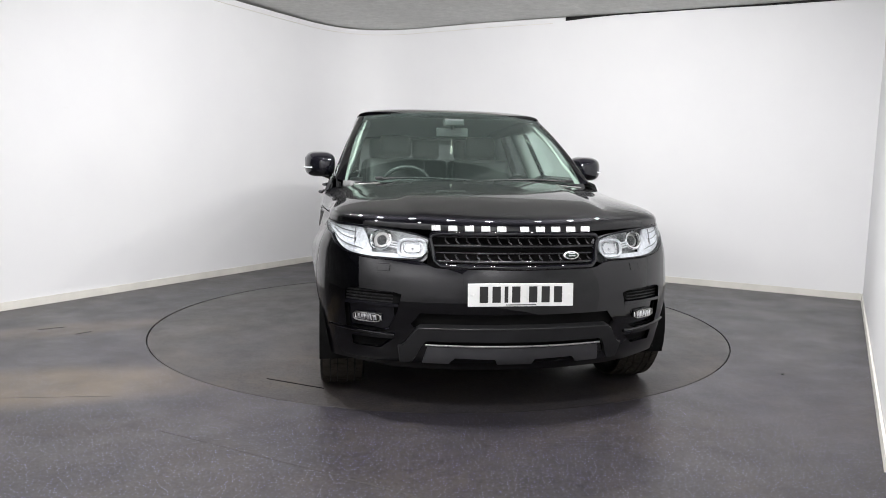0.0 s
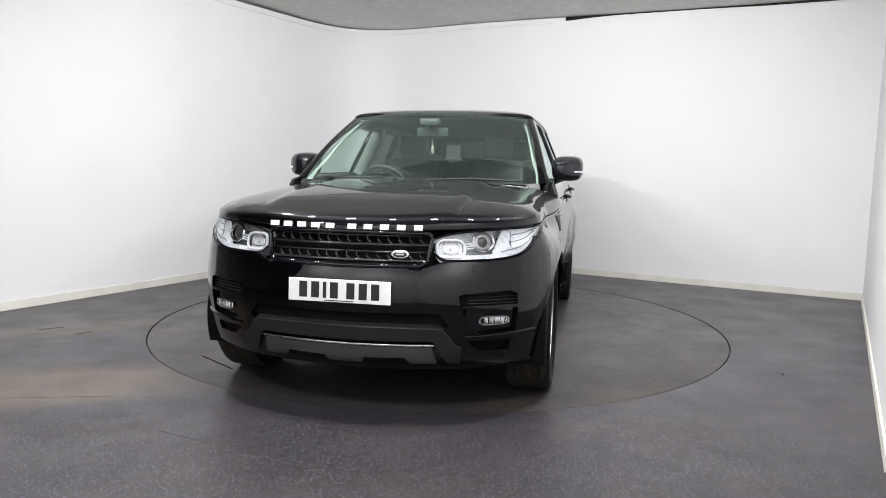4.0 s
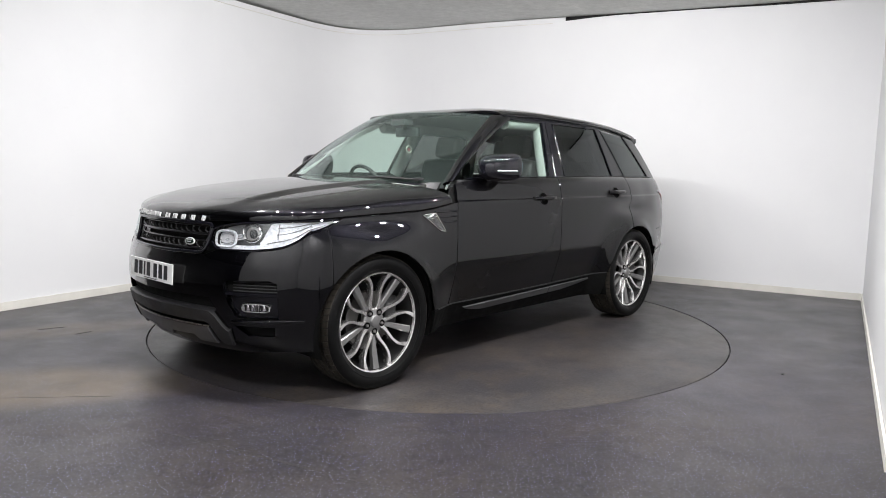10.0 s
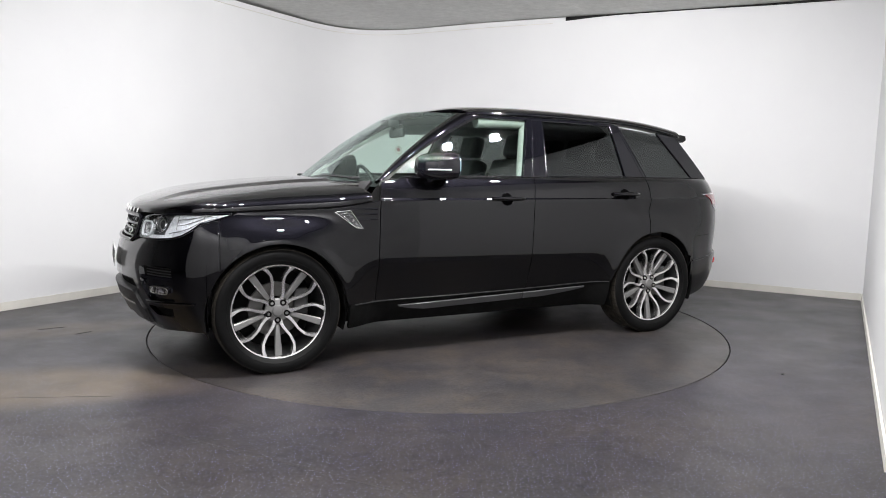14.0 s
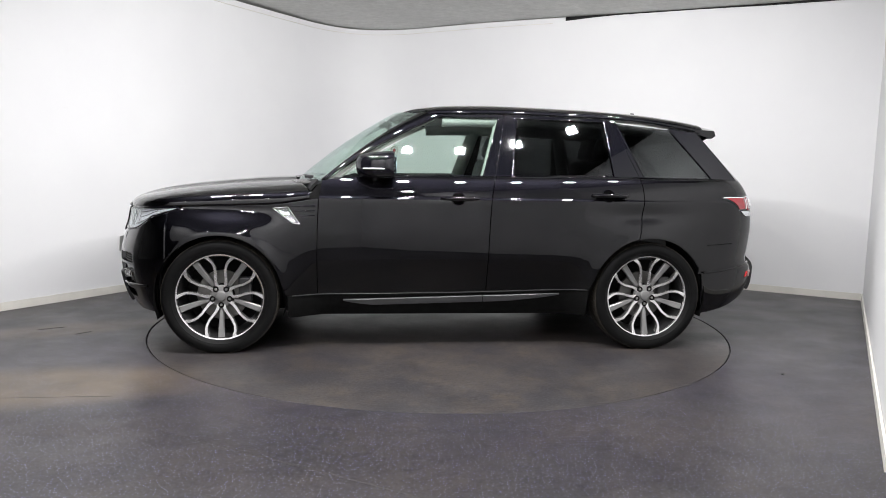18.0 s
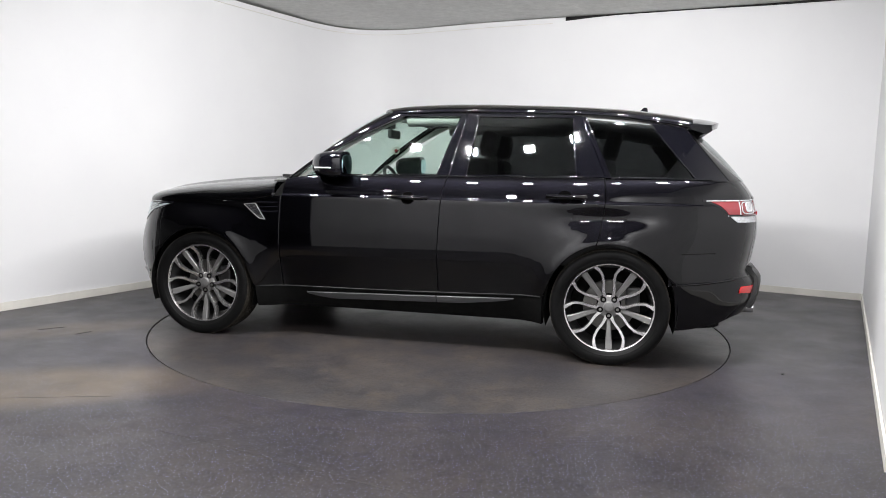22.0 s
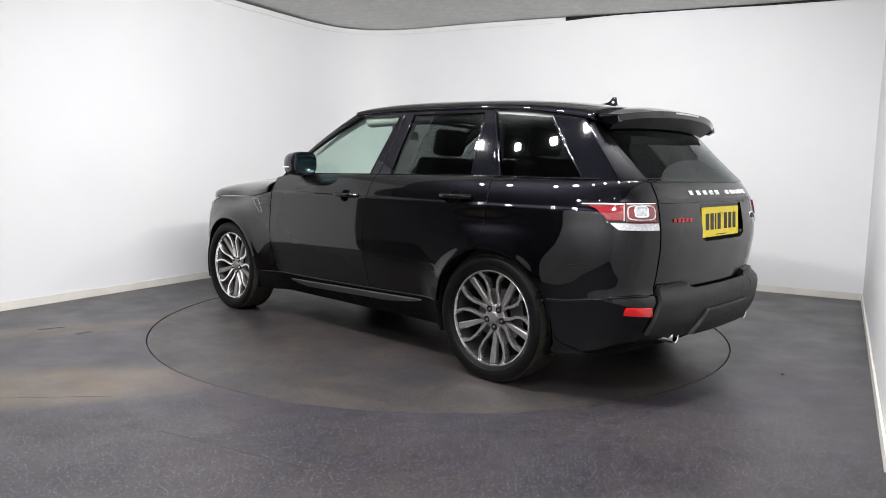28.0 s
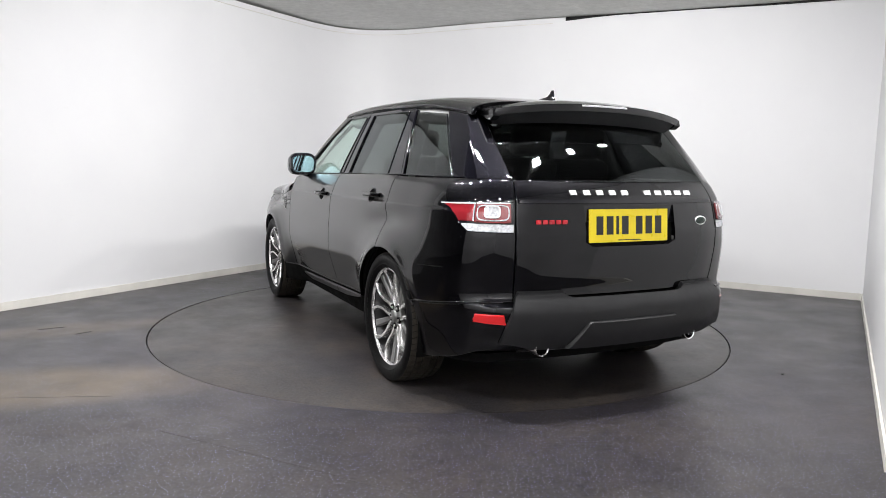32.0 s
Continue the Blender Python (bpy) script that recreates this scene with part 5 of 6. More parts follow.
def screens_and_roof(car):
    us = [-1 + 2 * t for t in steps(40, 0.006)]
    part("windscreen", sheet(screen, us, steps(20, 0.01), 0.005, 1, 0.001), SCREEN_GLASS, car, "green-tinted windscreen", smooth=40)
    part("roof_panel", sheet(roof, [-1 + 2 * t for t in steps(56, 0.004)], steps(40, 0.006), 0.02, 1, 0.002), PAINT, car, smooth=40)
    # headlining
    part("headlining", sheet(roof, [-0.97 + 1.94 * i / 30 for i in range(31)], [0.06 + 0.92 * i / 24 for i in range(25)], 0.01, 1, 0.0, -0.045), TRIM_ROOF, car, "grey headlining", smooth=40)
    part("screen_band", sheet(lambda u, v: screen(u, 0.955 + 0.045 * v), us, steps(4), 0.004, 1, 0.0, -0.007), GLOSS, car, "black shade band", smooth=40)
    part("rear_window", sheet(rear_screen, us, steps(16, 0.01), 0.005, 1, 0.001), PRIVACY, car, "dark rear window", smooth=40)
    # scuttle below the windscreen
    def scuttle(u, v):
        a = screen(u, 0.0) + Vector((0.012, 0, -0.004))
        b = bonnet(u * 0.72, 0.0)
        q = Vector((b.x - 0.02, a.y * 1.02, min(b.z, 1.15) - 0.025))
        return a.lerp(q, v)
    part("scuttle", sheet(scuttle, us, steps(5, 0.05), 0.02, 1, 0.0), PLASTIC, car, "black scuttle panel", smooth=40)
    for sd in (1, -1):
        pts = [Vector((0.98 - 0.10 * t, sd * (0.08 + 0.62 * t), 1.158 + 0.012 * math.sin(3 * t))) + Vector((0.02, 0, 0.012)) for t in np.linspace(0, 1, 10)]
        if sd < 0:
            pts = [Vector((p.x, p.y + 0.10, p.z)) for p in pts]
        w = part("wiper", tube(pts, 0.008, 6), PLASTIC, car, "black wiper", smooth=60)
        end = pts[-1]
        part("wiper_cap", box((0.06, 0.05, 0.02), (end.x, end.y, end.z + 0.004), 0.008), PLASTIC, w)
    # bonnet vents beside the windscreen
    for sd in (1, -1):
        def vent(u, v, sd=sd):
            y = 0.60 + 0.16 * u
            x = 1.03 - 0.10 * v - 0.05 * u
            return Vector((x, y, bonnet_z(x, y)))
        vp = part("bonnet_vent", sheet(vent, steps(8), steps(6), 0.012, sd, 0.001, 0.008), STEEL, car, "silver mesh bonnet vent", smooth=40)
        for i in range(6):
            x0 = 1.02 - 0.016 * i
            a, b = Vector((x0, 0.608, bonnet_z(x0, 0.608) + 0.008)), Vector((x0 - 0.05, 0.752, bonnet_z(x0 - 0.05, 0.752) + 0.008))
            part("vent_slat", tube([(a.x, a.y * sd, a.z), (b.x, b.y * sd, b.z)], 0.0028, 5), GLOSS, vp)
    # rails along the roof
    for sd in (1, -1):
        pts = [roof(0.985, v) for v in np.linspace(0.01, 0.97, 24)]
        part("roof_moulding", tube([(p.x, (p.y + 0.001) * sd, p.z) for p in pts], 0.006, 6), GLOSS, car, smooth=60)
    # aerial fin
    fin = bmesh.new()
    rows = []
    for x, z0, z1, w in ((-1.505, 0.0, 0.006, 0.014), (-1.56, 0.0, 0.014, 0.022), (-1.605, 0.0, 0.022, 0.022), (-1.628, 0.0, 0.036, 0.016), (-1.650, 0.0, 0.062, 0.010), (-1.676, 0.0, 0.064, 0.008), (-1.684, 0.0, 0.03, 0.010), (-1.692, 0.0, 0.004, 0.012)):
        z = ROOF_Z(x) - 0.004
        rows.append([fin.verts.new(p) for p in ((x, -w, z), (x, -w * 0.35, z + z1 * 0.7), (x, 0, z + z1), (x, w * 0.35, z + z1 * 0.7), (x, w, z))])
    for r, q in zip(rows, rows[1:]):
        for k in range(4):
            fin.faces.new((r[k], r[k + 1], q[k + 1], q[k]))
    bmesh.ops.recalc_face_normals(fin, faces=fin.faces)
    part("aerial_fin", fin, PAINT, car, smooth=50)


def bonnet_z(x, y):
    w = float(np.interp(-x, -LIP[:, 0], LIP[:, 1]))
    yy = min(0.999, abs(y) / w)
    base = BONNET_RIM(x)
    phi = math.asin(yy ** 1.5)
    return base + (BONNET_MID(x) - base) * math.cos(phi) ** (2 / 3.0) + 0.015 * (1 - smoothstep(abs(y), 0.475, 0.535)) * smoothstep(x, 2.2, 1.9)


def rear_end(car):
    # tailgate
    s_edge = s_back(0.664)

    def gate(u, v):
        a = s_edge + (2 * S_END - 2 * s_edge) * u
        s = a if a <= S_END else -(2 * S_END - a)
        return body(s, 0.622 + (1.196 - 0.622) * v)
    gate_bm = sheet(gate, steps(56, 0.004), steps(34, 0.008), 0.035, 1)
    gate_bm = cut(gate_bm, [prism([(-0.300, 1.075), (0.292, 1.075), (0.292, 0.890), (0.25, 0.868), (-0.25, 0.868), (-0.300, 0.890)], -2.6, -2.2, "x")])
    tail = part("tailgate", gate_bm, PAINT, car, smooth=35)
    part("plate_recess", sheet(lambda u, v: Vector((-2.385, -0.38 + 0.70 * u, 0.87 + 0.22 * v)), steps(6), steps(4), 0.006, 1, 0.0), GLOSS, tail, smooth=40)
    part("tailgate_lip", sheet(lambda u, v: body(*(lambda s: (s if s <= S_END else -(2 * S_END - s), 1.083 + 0.020 * v))(s_back(0.655) + (2 * S_END - 2 * s_back(0.655)) * u)), steps(40), steps(4, 0.1), 0.01, 1, 0.003, 0.004), GLOSS, tail, "gloss black lip", smooth=40)
    plate = part("number_plate", box((0.006, 0.520, 0.170), (0, 0, 0), 0.002), PLATE_YELLOW, car, "yellow rear number plate")
    plate.matrix_basis = pose(-2.398, 0.0, 0.970, 0, 4.0)
    x = 0.232
    for i in range(7):
        w = 0.053 if i != 2 else 0.022
        x -= 0.012
        if i == 4:
            x -= 0.028
        part("plate_bar", box((0.0015, w * 0.82, 0.094), (-0.0042, x - w / 2, 0.002), 0.0005), INK, plate)
        x -= w
    part("legend_bar", box((0.0012, 0.150, 0.005), (-0.0038, 0, -0.074), 0.0003), INK, plate)
    part("tailgate_handle", box((0.02, 0.05, 0.02), (-2.40, -0.32, 0.90), 0.005), STEEL, tail)
    for y0, y1, count in ((0.385, -0.018, 5), (-0.096, -0.482, 5)):
        for i in range(count):
            y = y0 + (y1 - y0) * (i + 0.5) / count
            q = body(s_back(y), 1.137)
            part("emblem_bar", box((0.007, 0.042, 0.028), (q.x - 0.003, q.y, 1.137), 0.003, turn=Euler((0, radians(32), 0.25 * y)).to_matrix().to_4x4()), SILVER, tail, "plain silver lettering bar")
    for i in range(5):
        y = 0.555 - 0.036 * i
        q = body(s_back(y), 0.993)
        part("badge_bar", box((0.006, 0.029, 0.020), (q.x - 0.002, q.y, 0.993), 0.002), RED_INK, tail, "plain red lettering bar")
    q = body(s_back(-0.512), 0.988)
    bm = bmesh.new()
    bmesh.ops.create_uvsphere(bm, u_segments=24, v_segments=8, radius=1.0)
    bmesh.ops.transform(bm, matrix=Matrix.Translation((q.x - 0.003, q.y, q.z)) @ Matrix.Diagonal((0.007, 0.043, 0.026, 1)), verts=bm.verts)
    b = part("badge", bm, SILVER, car, "oval silver badge", smooth=50)
    bm = bmesh.new()
    bmesh.ops.create_uvsphere(bm, u_segments=24, v_segments=8, radius=1.0)
    bmesh.ops.transform(bm, matrix=Matrix.Translation((q.x - 0.006, q.y, q.z)) @ Matrix.Diagonal((0.006, 0.036, 0.020, 1)), verts=bm.verts)
    part("badge_face", bm, BADGE_GREEN, b, smooth=50)

    # rear bumper
    s_a = s_x(-1.812)

    def skin(u, v):
        a = s_a + (2 * S_END - 2 * s_a) * u
        s = a if a <= S_END else -(2 * S_END - a)
        x = float(np.interp(abs(s), PS, PXY[:, 0]))
        lo = max(arch(x, -AXLE), BUMPER_LOW(x))
        hi = STEP_Z(x)
        return body(s, lo + (hi - lo) * v)
    us = sorted(set([0.5 - 0.5 * math.copysign(abs(t) ** 0.8, t) for t in np.linspace(-1, 1, 100)]))
    bumper = part("rear_bumper", sheet(skin, us, steps(16, 0.015), 0.02, 1), PAINT, car, smooth=40)

    def ledge(u, v):
        y = (0.735 - 0.085 * v) * (1 - 2 * u)
        dip = 0.048 * smoothstep(abs(y), 0.405, 0.370)
        hi = 0.650 - dip
        lo = 0.365 + 0.03 * smoothstep(abs(y), 0.55, 0.70)
        return body(s_back(y), lo + (hi - lo) * v)
    part("bumper_step", sheet(ledge, steps(60, 0.006), steps(12, 0.04), 0.05, 1, 0.010, 0.026), PLASTIC, bumper, "textured black bumper step", smooth=40)

    def diffuser(u, v):
        w = 0.39 - 0.11 * v
        y = w * (1 - 2 * u)
        return body(s_back(y), 0.375 + 0.125 * v)
    part("bumper_insert", sheet(diffuser, steps(24, 0.02), steps(8, 0.06), 0.03, 1, 0.010, 0.046), PLASTIC, bumper, "raised black bumper insert", smooth=40)

    def valance(u, v):
        y = 0.62 - 1.24 * u
        return body(s_back(y), 0.305 + 0.07 * v)
    part("valance", sheet(valance, steps(24), steps(6), 0.02, 1, 0.0, -0.02), PLASTIC, bumper, smooth=40)
    line = [body(s, STEP_Z(float(np.interp(s, PS, PXY[:, 0])))) for s in np.linspace(s_x(-1.865), s_back(0.72), 24)]
    for sd in (1, -1):
        part("bumper_crease", tube([(p.x, p.y * sd, p.z) for p in line], 0.008, 8), PAINT, bumper, smooth=60)

        def refl(u, v):
            s = s_back(0.838) + (s_back(0.708) - s_back(0.838)) * min(1.0, max(0.0, u + 0.10 * (v - 0.5) * (0.5 - u) * 2))
            lo, hi = 0.488 + 0.010 * (1 - u), 0.540
            return body(s, lo + (hi - lo) * v)
        part("reflector", sheet(refl, steps(10, 0.04), steps(5, 0.1), 0.01, sd, 0.003, 0.006), RED_REFLEX, bumper, "red reflector", smooth=40)
        # exhaust tip
        bm = lathe([(0.034, 0.0), (0.038, -0.004), (0.0400, 0.004), (0.039, 0.16), (0.032, 0.16), (0.033, 0.0)], 28, axis="x", closed=True)
        tip = part("exhaust_tip", bm, CHROME, car, "round chrome exhaust tip", smooth=40)
        tip.location = (-2.396, 0.492 * sd + 0.025, 0.362)
        part("exhaust_bore", lathe([(0.0001, 0.04), (0.0325, 0.04), (0.0325, 0.045), (0.0001, 0.045)], 24, axis="x"), SHELL, tip)
        tail_lamp(car, sd)

    # spoiler over the rear window
    def spoiler(u, v):
        y = 0.655 * (2 * u - 1)
        k = abs(2 * u - 1) ** 2.4
        a = Vector((-1.90 + 0.02 * k, y, ROOF_Z(-1.90) - 0.070 * k + 0.002))
        b = Vector((-2.165 + 0.105 * k, y * 0.96, 1.600 - 0.042 * k))
        p = a.lerp(b, v)
        p.z += 0.012 * math.sin(math.pi * v) * (1 - k)
        return p
    sp = part("spoiler", sheet(spoiler, steps(40, 0.006), steps(12, 0.03), 0.030, 1, 0.006), PAINT, car, smooth=40)
    under = bmesh.new()
    rows = []
    for u in np.linspace(0, 1, 25):
        a = spoiler(u, 0.97)
        c = rear_screen(0.97 * (2 * u - 1), 0.80)
        rows.append([under.verts.new(p) for p in ((a.x, a.y, a.z - 0.03), (c.x, c.y, c.z + 0.012), (c.x + 0.12, c.y, c.z + 0.12))])
    for r, q in zip(rows, rows[1:]):
        under.faces.new((r[0], r[1], q[1], q[0]))
        under.faces.new((r[1], r[2], q[2], q[1]))
    bmesh.ops.recalc_face_normals(under, faces=under.faces)
    part("spoiler_underside", under, PLASTIC, sp, smooth=40)
    part("brake_lamp", sheet(lambda u, v: spoiler(0.38 + 0.24 * u, 0.965 + 0.03 * v) + Vector((-0.004, 0, -0.004)), steps(10), steps(3), 0.008, 1, 0.001, 0.0), REFLECTOR, sp, "high brake lamp", smooth=40)
    for sd in (1, -1):
        p = spoiler(0.5 + 0.5 * sd, 0.5)
        bm = prism([(-1.90, 1.545), (-2.055, 1.555), (-2.064, 1.520), (-2.03, 1.500), (-1.93, 1.53)], 0.598 * sd, 0.640 * sd, "y")
        part("spoiler_end", bm, PAINT, sp, smooth=40)


def tail_lamp(car, sd):
    """Tail lamp: red wedge, dark red block with a clear square, clear lower band."""
    s_tip, s_end = s_x(-2.005), s_back(0.676)
    s_mid = s_x(-2.23)

    def area(sa, sb, lo, hi):
        def at(u, v):
            s = sa + (sb - sa) * u
            t = (s - s_tip) / (s_end - s_tip)
            a, b = lo(t), hi(t)
            return body(s, a + (b - a) * v)
        return at
    low = knots([(0.0, 1.070), (0.2, 1.040), (0.42, 0.965), (0.50, 0.940), (1.0, 0.938)])
    high = knots([(0.0, 1.085), (0.3, 1.088), (1.0, 1.092)])
    lamp = part("tail_lamp", sheet(area(s_tip, s_end, low, high), steps(24, 0.01), steps(8, 0.04), 0.02, sd, 0.002, 0.002), GLOSS, car, "red and clear tail lamp", smooth=40)
    part("red_wedge", sheet(area(s_tip + 0.03, s_mid + 0.02, lambda t: low(t) + 0.014 if t < 0.35 else 0.992, lambda t: high(t) - 0.014), steps(14, 0.02), steps(6, 0.06), 0.006, sd, 0.002, 0.006), RED_LENS, lamp, "red lens", smooth=40)
    part("red_block", sheet(area(s_mid + 0.03, s_end - 0.02, lambda t: 0.992, lambda t: high(t) - 0.012), steps(10, 0.03), steps(6, 0.06), 0.006, sd, 0.003, 0.006), RED_DEEP, lamp, "dark red lens", smooth=40)
    sq = area(s_mid + 0.078, s_mid + 0.160, lambda t: 1.014, lambda t: 1.068)

    def rounded(k):
        pts = []
        for t in np.linspace(0, 2 * math.pi, 28, endpoint=False):
            ca, sa = math.cos(t), math.sin(t)
            pts.append((0.5 + 0.5 * k * math.copysign(abs(ca) ** 0.5, ca), 0.5 + 0.5 * k * math.copysign(abs(sa) ** 0.5, sa)))
        return pts

    def lens(u, v):
        ca, sa = math.cos(2 * math.pi * u), math.sin(2 * math.pi * u)
        return sq(0.5 + 0.45 * v * math.copysign(abs(ca) ** 0.5, ca), 0.5 + 0.45 * v * math.copysign(abs(sa) ** 0.5, sa))
    part("clear_square", sheet(lens, [i / 24 for i in range(25)], [0.03, 0.5, 1.0], 0.004, sd, 0.001, 0.009), BAND, lamp, "clear square lens", smooth=40)
    ring = [sq(*t) for t in rounded(1.0)]
    part("lamp_ring", tube([(p.x - 0.007, (p.y + 0.004) * sd, p.z) for p in ring], 0.0045, 5, closed=True), REFLECTOR, lamp, smooth=60)
    big = area(s_mid + 0.036, s_end - 0.026, lambda t: 0.999, lambda t: high(t) - 0.018)
    ring = [big(*t) for t in rounded(1.0)]
    part("lamp_ring", tube([(p.x - 0.006, (p.y + 0.004) * sd, p.z) for p in ring], 0.0035, 5, closed=True), BAND, lamp, smooth=60)
    bound = [body(s_mid + 0.020, z) for z in np.linspace(1.074, 0.994, 6)]
    part("wedge_line", tube([(p.x - 0.004, (p.y + 0.006) * sd, p.z) for p in bound], 0.004, 5), BAND, lamp, smooth=60)
    for nm, sa, sb, hi in (("wedge_line", s_tip + 0.02, s_mid + 0.02, 0.010), ("block_line", s_mid + 0.03, s_end - 0.015, 0.008)):
        pts = [body(t, high((t - s_tip) / (s_end - s_tip)) - hi) for t in np.linspace(sa, sb, 14)]
        part(nm, tube([(p.x - 0.005, (p.y + 0.005) * sd, p.z) for p in pts], 0.0028, 5), LAMP_WHITE, lamp, "pale light line")
    edge = [body(s_mid + 0.026, z) for z in np.linspace(0.99, 1.08, 6)] + [body(t, 0.990) for t in np.linspace(s_mid + 0.03, s_end - 0.02, 8)] + [body(s_end - 0.018, z) for z in np.linspace(0.99, 1.078, 6)]
    part("block_frame", tube([(p.x - 0.007, (p.y + 0.004) * sd, p.z) for p in edge], 0.0030, 5), RED_DEEP, lamp, smooth=60)
    part("clear_band", sheet(area(s_tip + 0.17, s_end - 0.004, lambda t: low(t) + 0.004, lambda t: 0.985 - 0.004), steps(16, 0.02), steps(4, 0.08), 0.006, sd, 0.002, 0.006), BAND, lamp, "clear lower band", smooth=40)


def wheel_mesh(car):
    """One wheel standing on the ground at the origin, its face towards +y; copies serve the other corners."""
    wheel = part("wheel", tyre(), RUBBER, car, "black tyre on a silver twin-spoke alloy", smooth=35)
    part("tread", tread_blocks(), TREAD, wheel, "dusty block tread")
    lip = lathe([(0.278, 0.098), (0.285, 0.1005), (0.2885, 0.098), (0.290, 0.088), (0.285, 0.083), (0.275, 0.083)], 80, closed=True)
    part("rim_lip", lip, ALLOY, wheel, "machined rim lip", smooth=40)
    part("rim_barrel", lathe([(0.278, 0.090), (0.271, 0.06), (0.258, 0.02), (0.250, -0.10), (0.270, -0.12), (0.281, -0.10), (0.281, 0.088)], 64, closed=True), BARREL, wheel, "dark grey rim barrel", smooth=40)
    part("brake_disc", lathe([(0.08, 0.000), (0.165, 0.000), (0.167, -0.004), (0.167, -0.026), (0.08, -0.026)], 56, closed=True), DISC, wheel, "steel brake disc", smooth=40)
    part("wheel_backing", lathe([(0.0001, -0.06), (0.245, -0.06), (0.245, -0.07), (0.0001, -0.07)], 40), SHELL, wheel)
    cal = box((0.09, 0.06, 0.17), (-0.15, 0.005, 0.04), 0.015)
    part("brake_caliper", cal, BARREL, wheel)
    hub = lathe([(0.0001, 0.070), (0.030, 0.070), (0.034, 0.066), (0.036, 0.060), (0.066, 0.055), (0.074, 0.047), (0.072, 0.02), (0.0001, 0.02)], 48)
    part("hub", hub, ALLOY_DARK, wheel, smooth=35)
    part("hub_cap", lathe([(0.0001, 0.0735), (0.020, 0.073), (0.028, 0.0715), (0.028, 0.069), (0.0001, 0.069)], 32), ALLOY_DARK, wheel, "grey hub cap", smooth=50)
    for k in range(5):
        a = radians(-90 + 72 * k)
        for sgn in (-1, 1):
            part("spoke", spoke(a, sgn), ALLOY, wheel, smooth=38)
        part("inner_spoke", flat_spoke(a), ALLOY_DARK, wheel, "grey recessed spoke", smooth=38)
        bm = lathe([(0.0001, 0.0635), (0.0075, 0.0635), (0.0092, 0.060), (0.0092, 0.045)], 6)
        part("wheel_nut", bm, STEEL, wheel, "steel wheel nut").location = (0.058 * math.cos(a), 0.002, 0.058 * math.sin(a))
        bm = lathe([(0.0200, 0.050), (0.0190, 0.0612), (0.0150, 0.0600), (0.0095, 0.0575)], 16)
        part("nut_seat", bm, SHELL, wheel, smooth=40).location = (0.058 * math.cos(a), 0.0, 0.058 * math.sin(a))
    return wheel


def tyre():
    prof = [(0.272, 0.080), (0.281, 0.094), (0.290, 0.102), (0.296, 0.106), (0.304, 0.112), (0.320, 0.120), (0.336, 0.123), (0.352, 0.122), (0.364, 0.118), (0.372, 0.111)]
    half = prof + [(0.3750, 0.102), (0.3745, 0.085)]
    full = half + [(r, -h) for r, h in half[::-1]]
    bm = lathe(full, 96)
    # raised sidewall rings
    lathe([(0.306, 0.1140), (0.308, 0.1165), (0.311, 0.1180), (0.313, 0.1175)], 96, bm)
    return bm


def tread_blocks():
    """Rows of tread blocks round the tyre, with grooves between."""
    bm = bmesh.new()
    n = 66
    rows = [(-0.108, -0.070, 0.5), (-0.062, -0.030, 0.0), (-0.024, 0.024, 0.3), (0.030, 0.062, 0.0), (0.070, 0.108, 0.5)]
    for y0, y1, ph in rows:
        for i in range(n):
            a0 = 2 * math.pi * (i + ph + 0.06) / n
            a1 = 2 * math.pi * (i + ph + 0.92) / n
            skew = 0.02 * (1 if y0 > 0 else -1)
            r0, r1 = 0.368, TYRE_R - 0.0006
            vs = []
            for r in (r0, r1):
                for a, y in ((a0, y0), (a1, y0), (a1 + skew, y1), (a0 + skew, y1)):
                    rr = r - (0.005 if abs(y) > 0.1 and r == r1 else 0.0)
                    vs.append(bm.verts.new((rr * math.cos(a), y, rr * math.sin(a))))
            b, t = vs[:4], vs[4:]
            bm.faces.new(t)
            for k in range(4):
                bm.faces.new((b[k], b[(k + 1) % 4], t[(k + 1) % 4], t[k]))
    bmesh.ops.recalc_face_normals(bm, faces=bm.faces)
    return bm


SPOKE_ANGLE = knots([(0.060, 15.0), (0.085, 16.0), (0.12, 20.0), (0.175, 25.2), (0.212, 25.0), (0.248, 22.0), (0.281, 17.5)])
SPOKE_WIDTH = knots([(0.060, 0.026), (0.12, 0.0195), (0.195, 0.0180), (0.243, 0.0195), (0.279, 0.030)])
SPOKE_FACE = knots([(0.060, 0.056), (0.12, 0.064), (0.205, 0.080), (0.271, 0.093), (0.284, 0.095)])


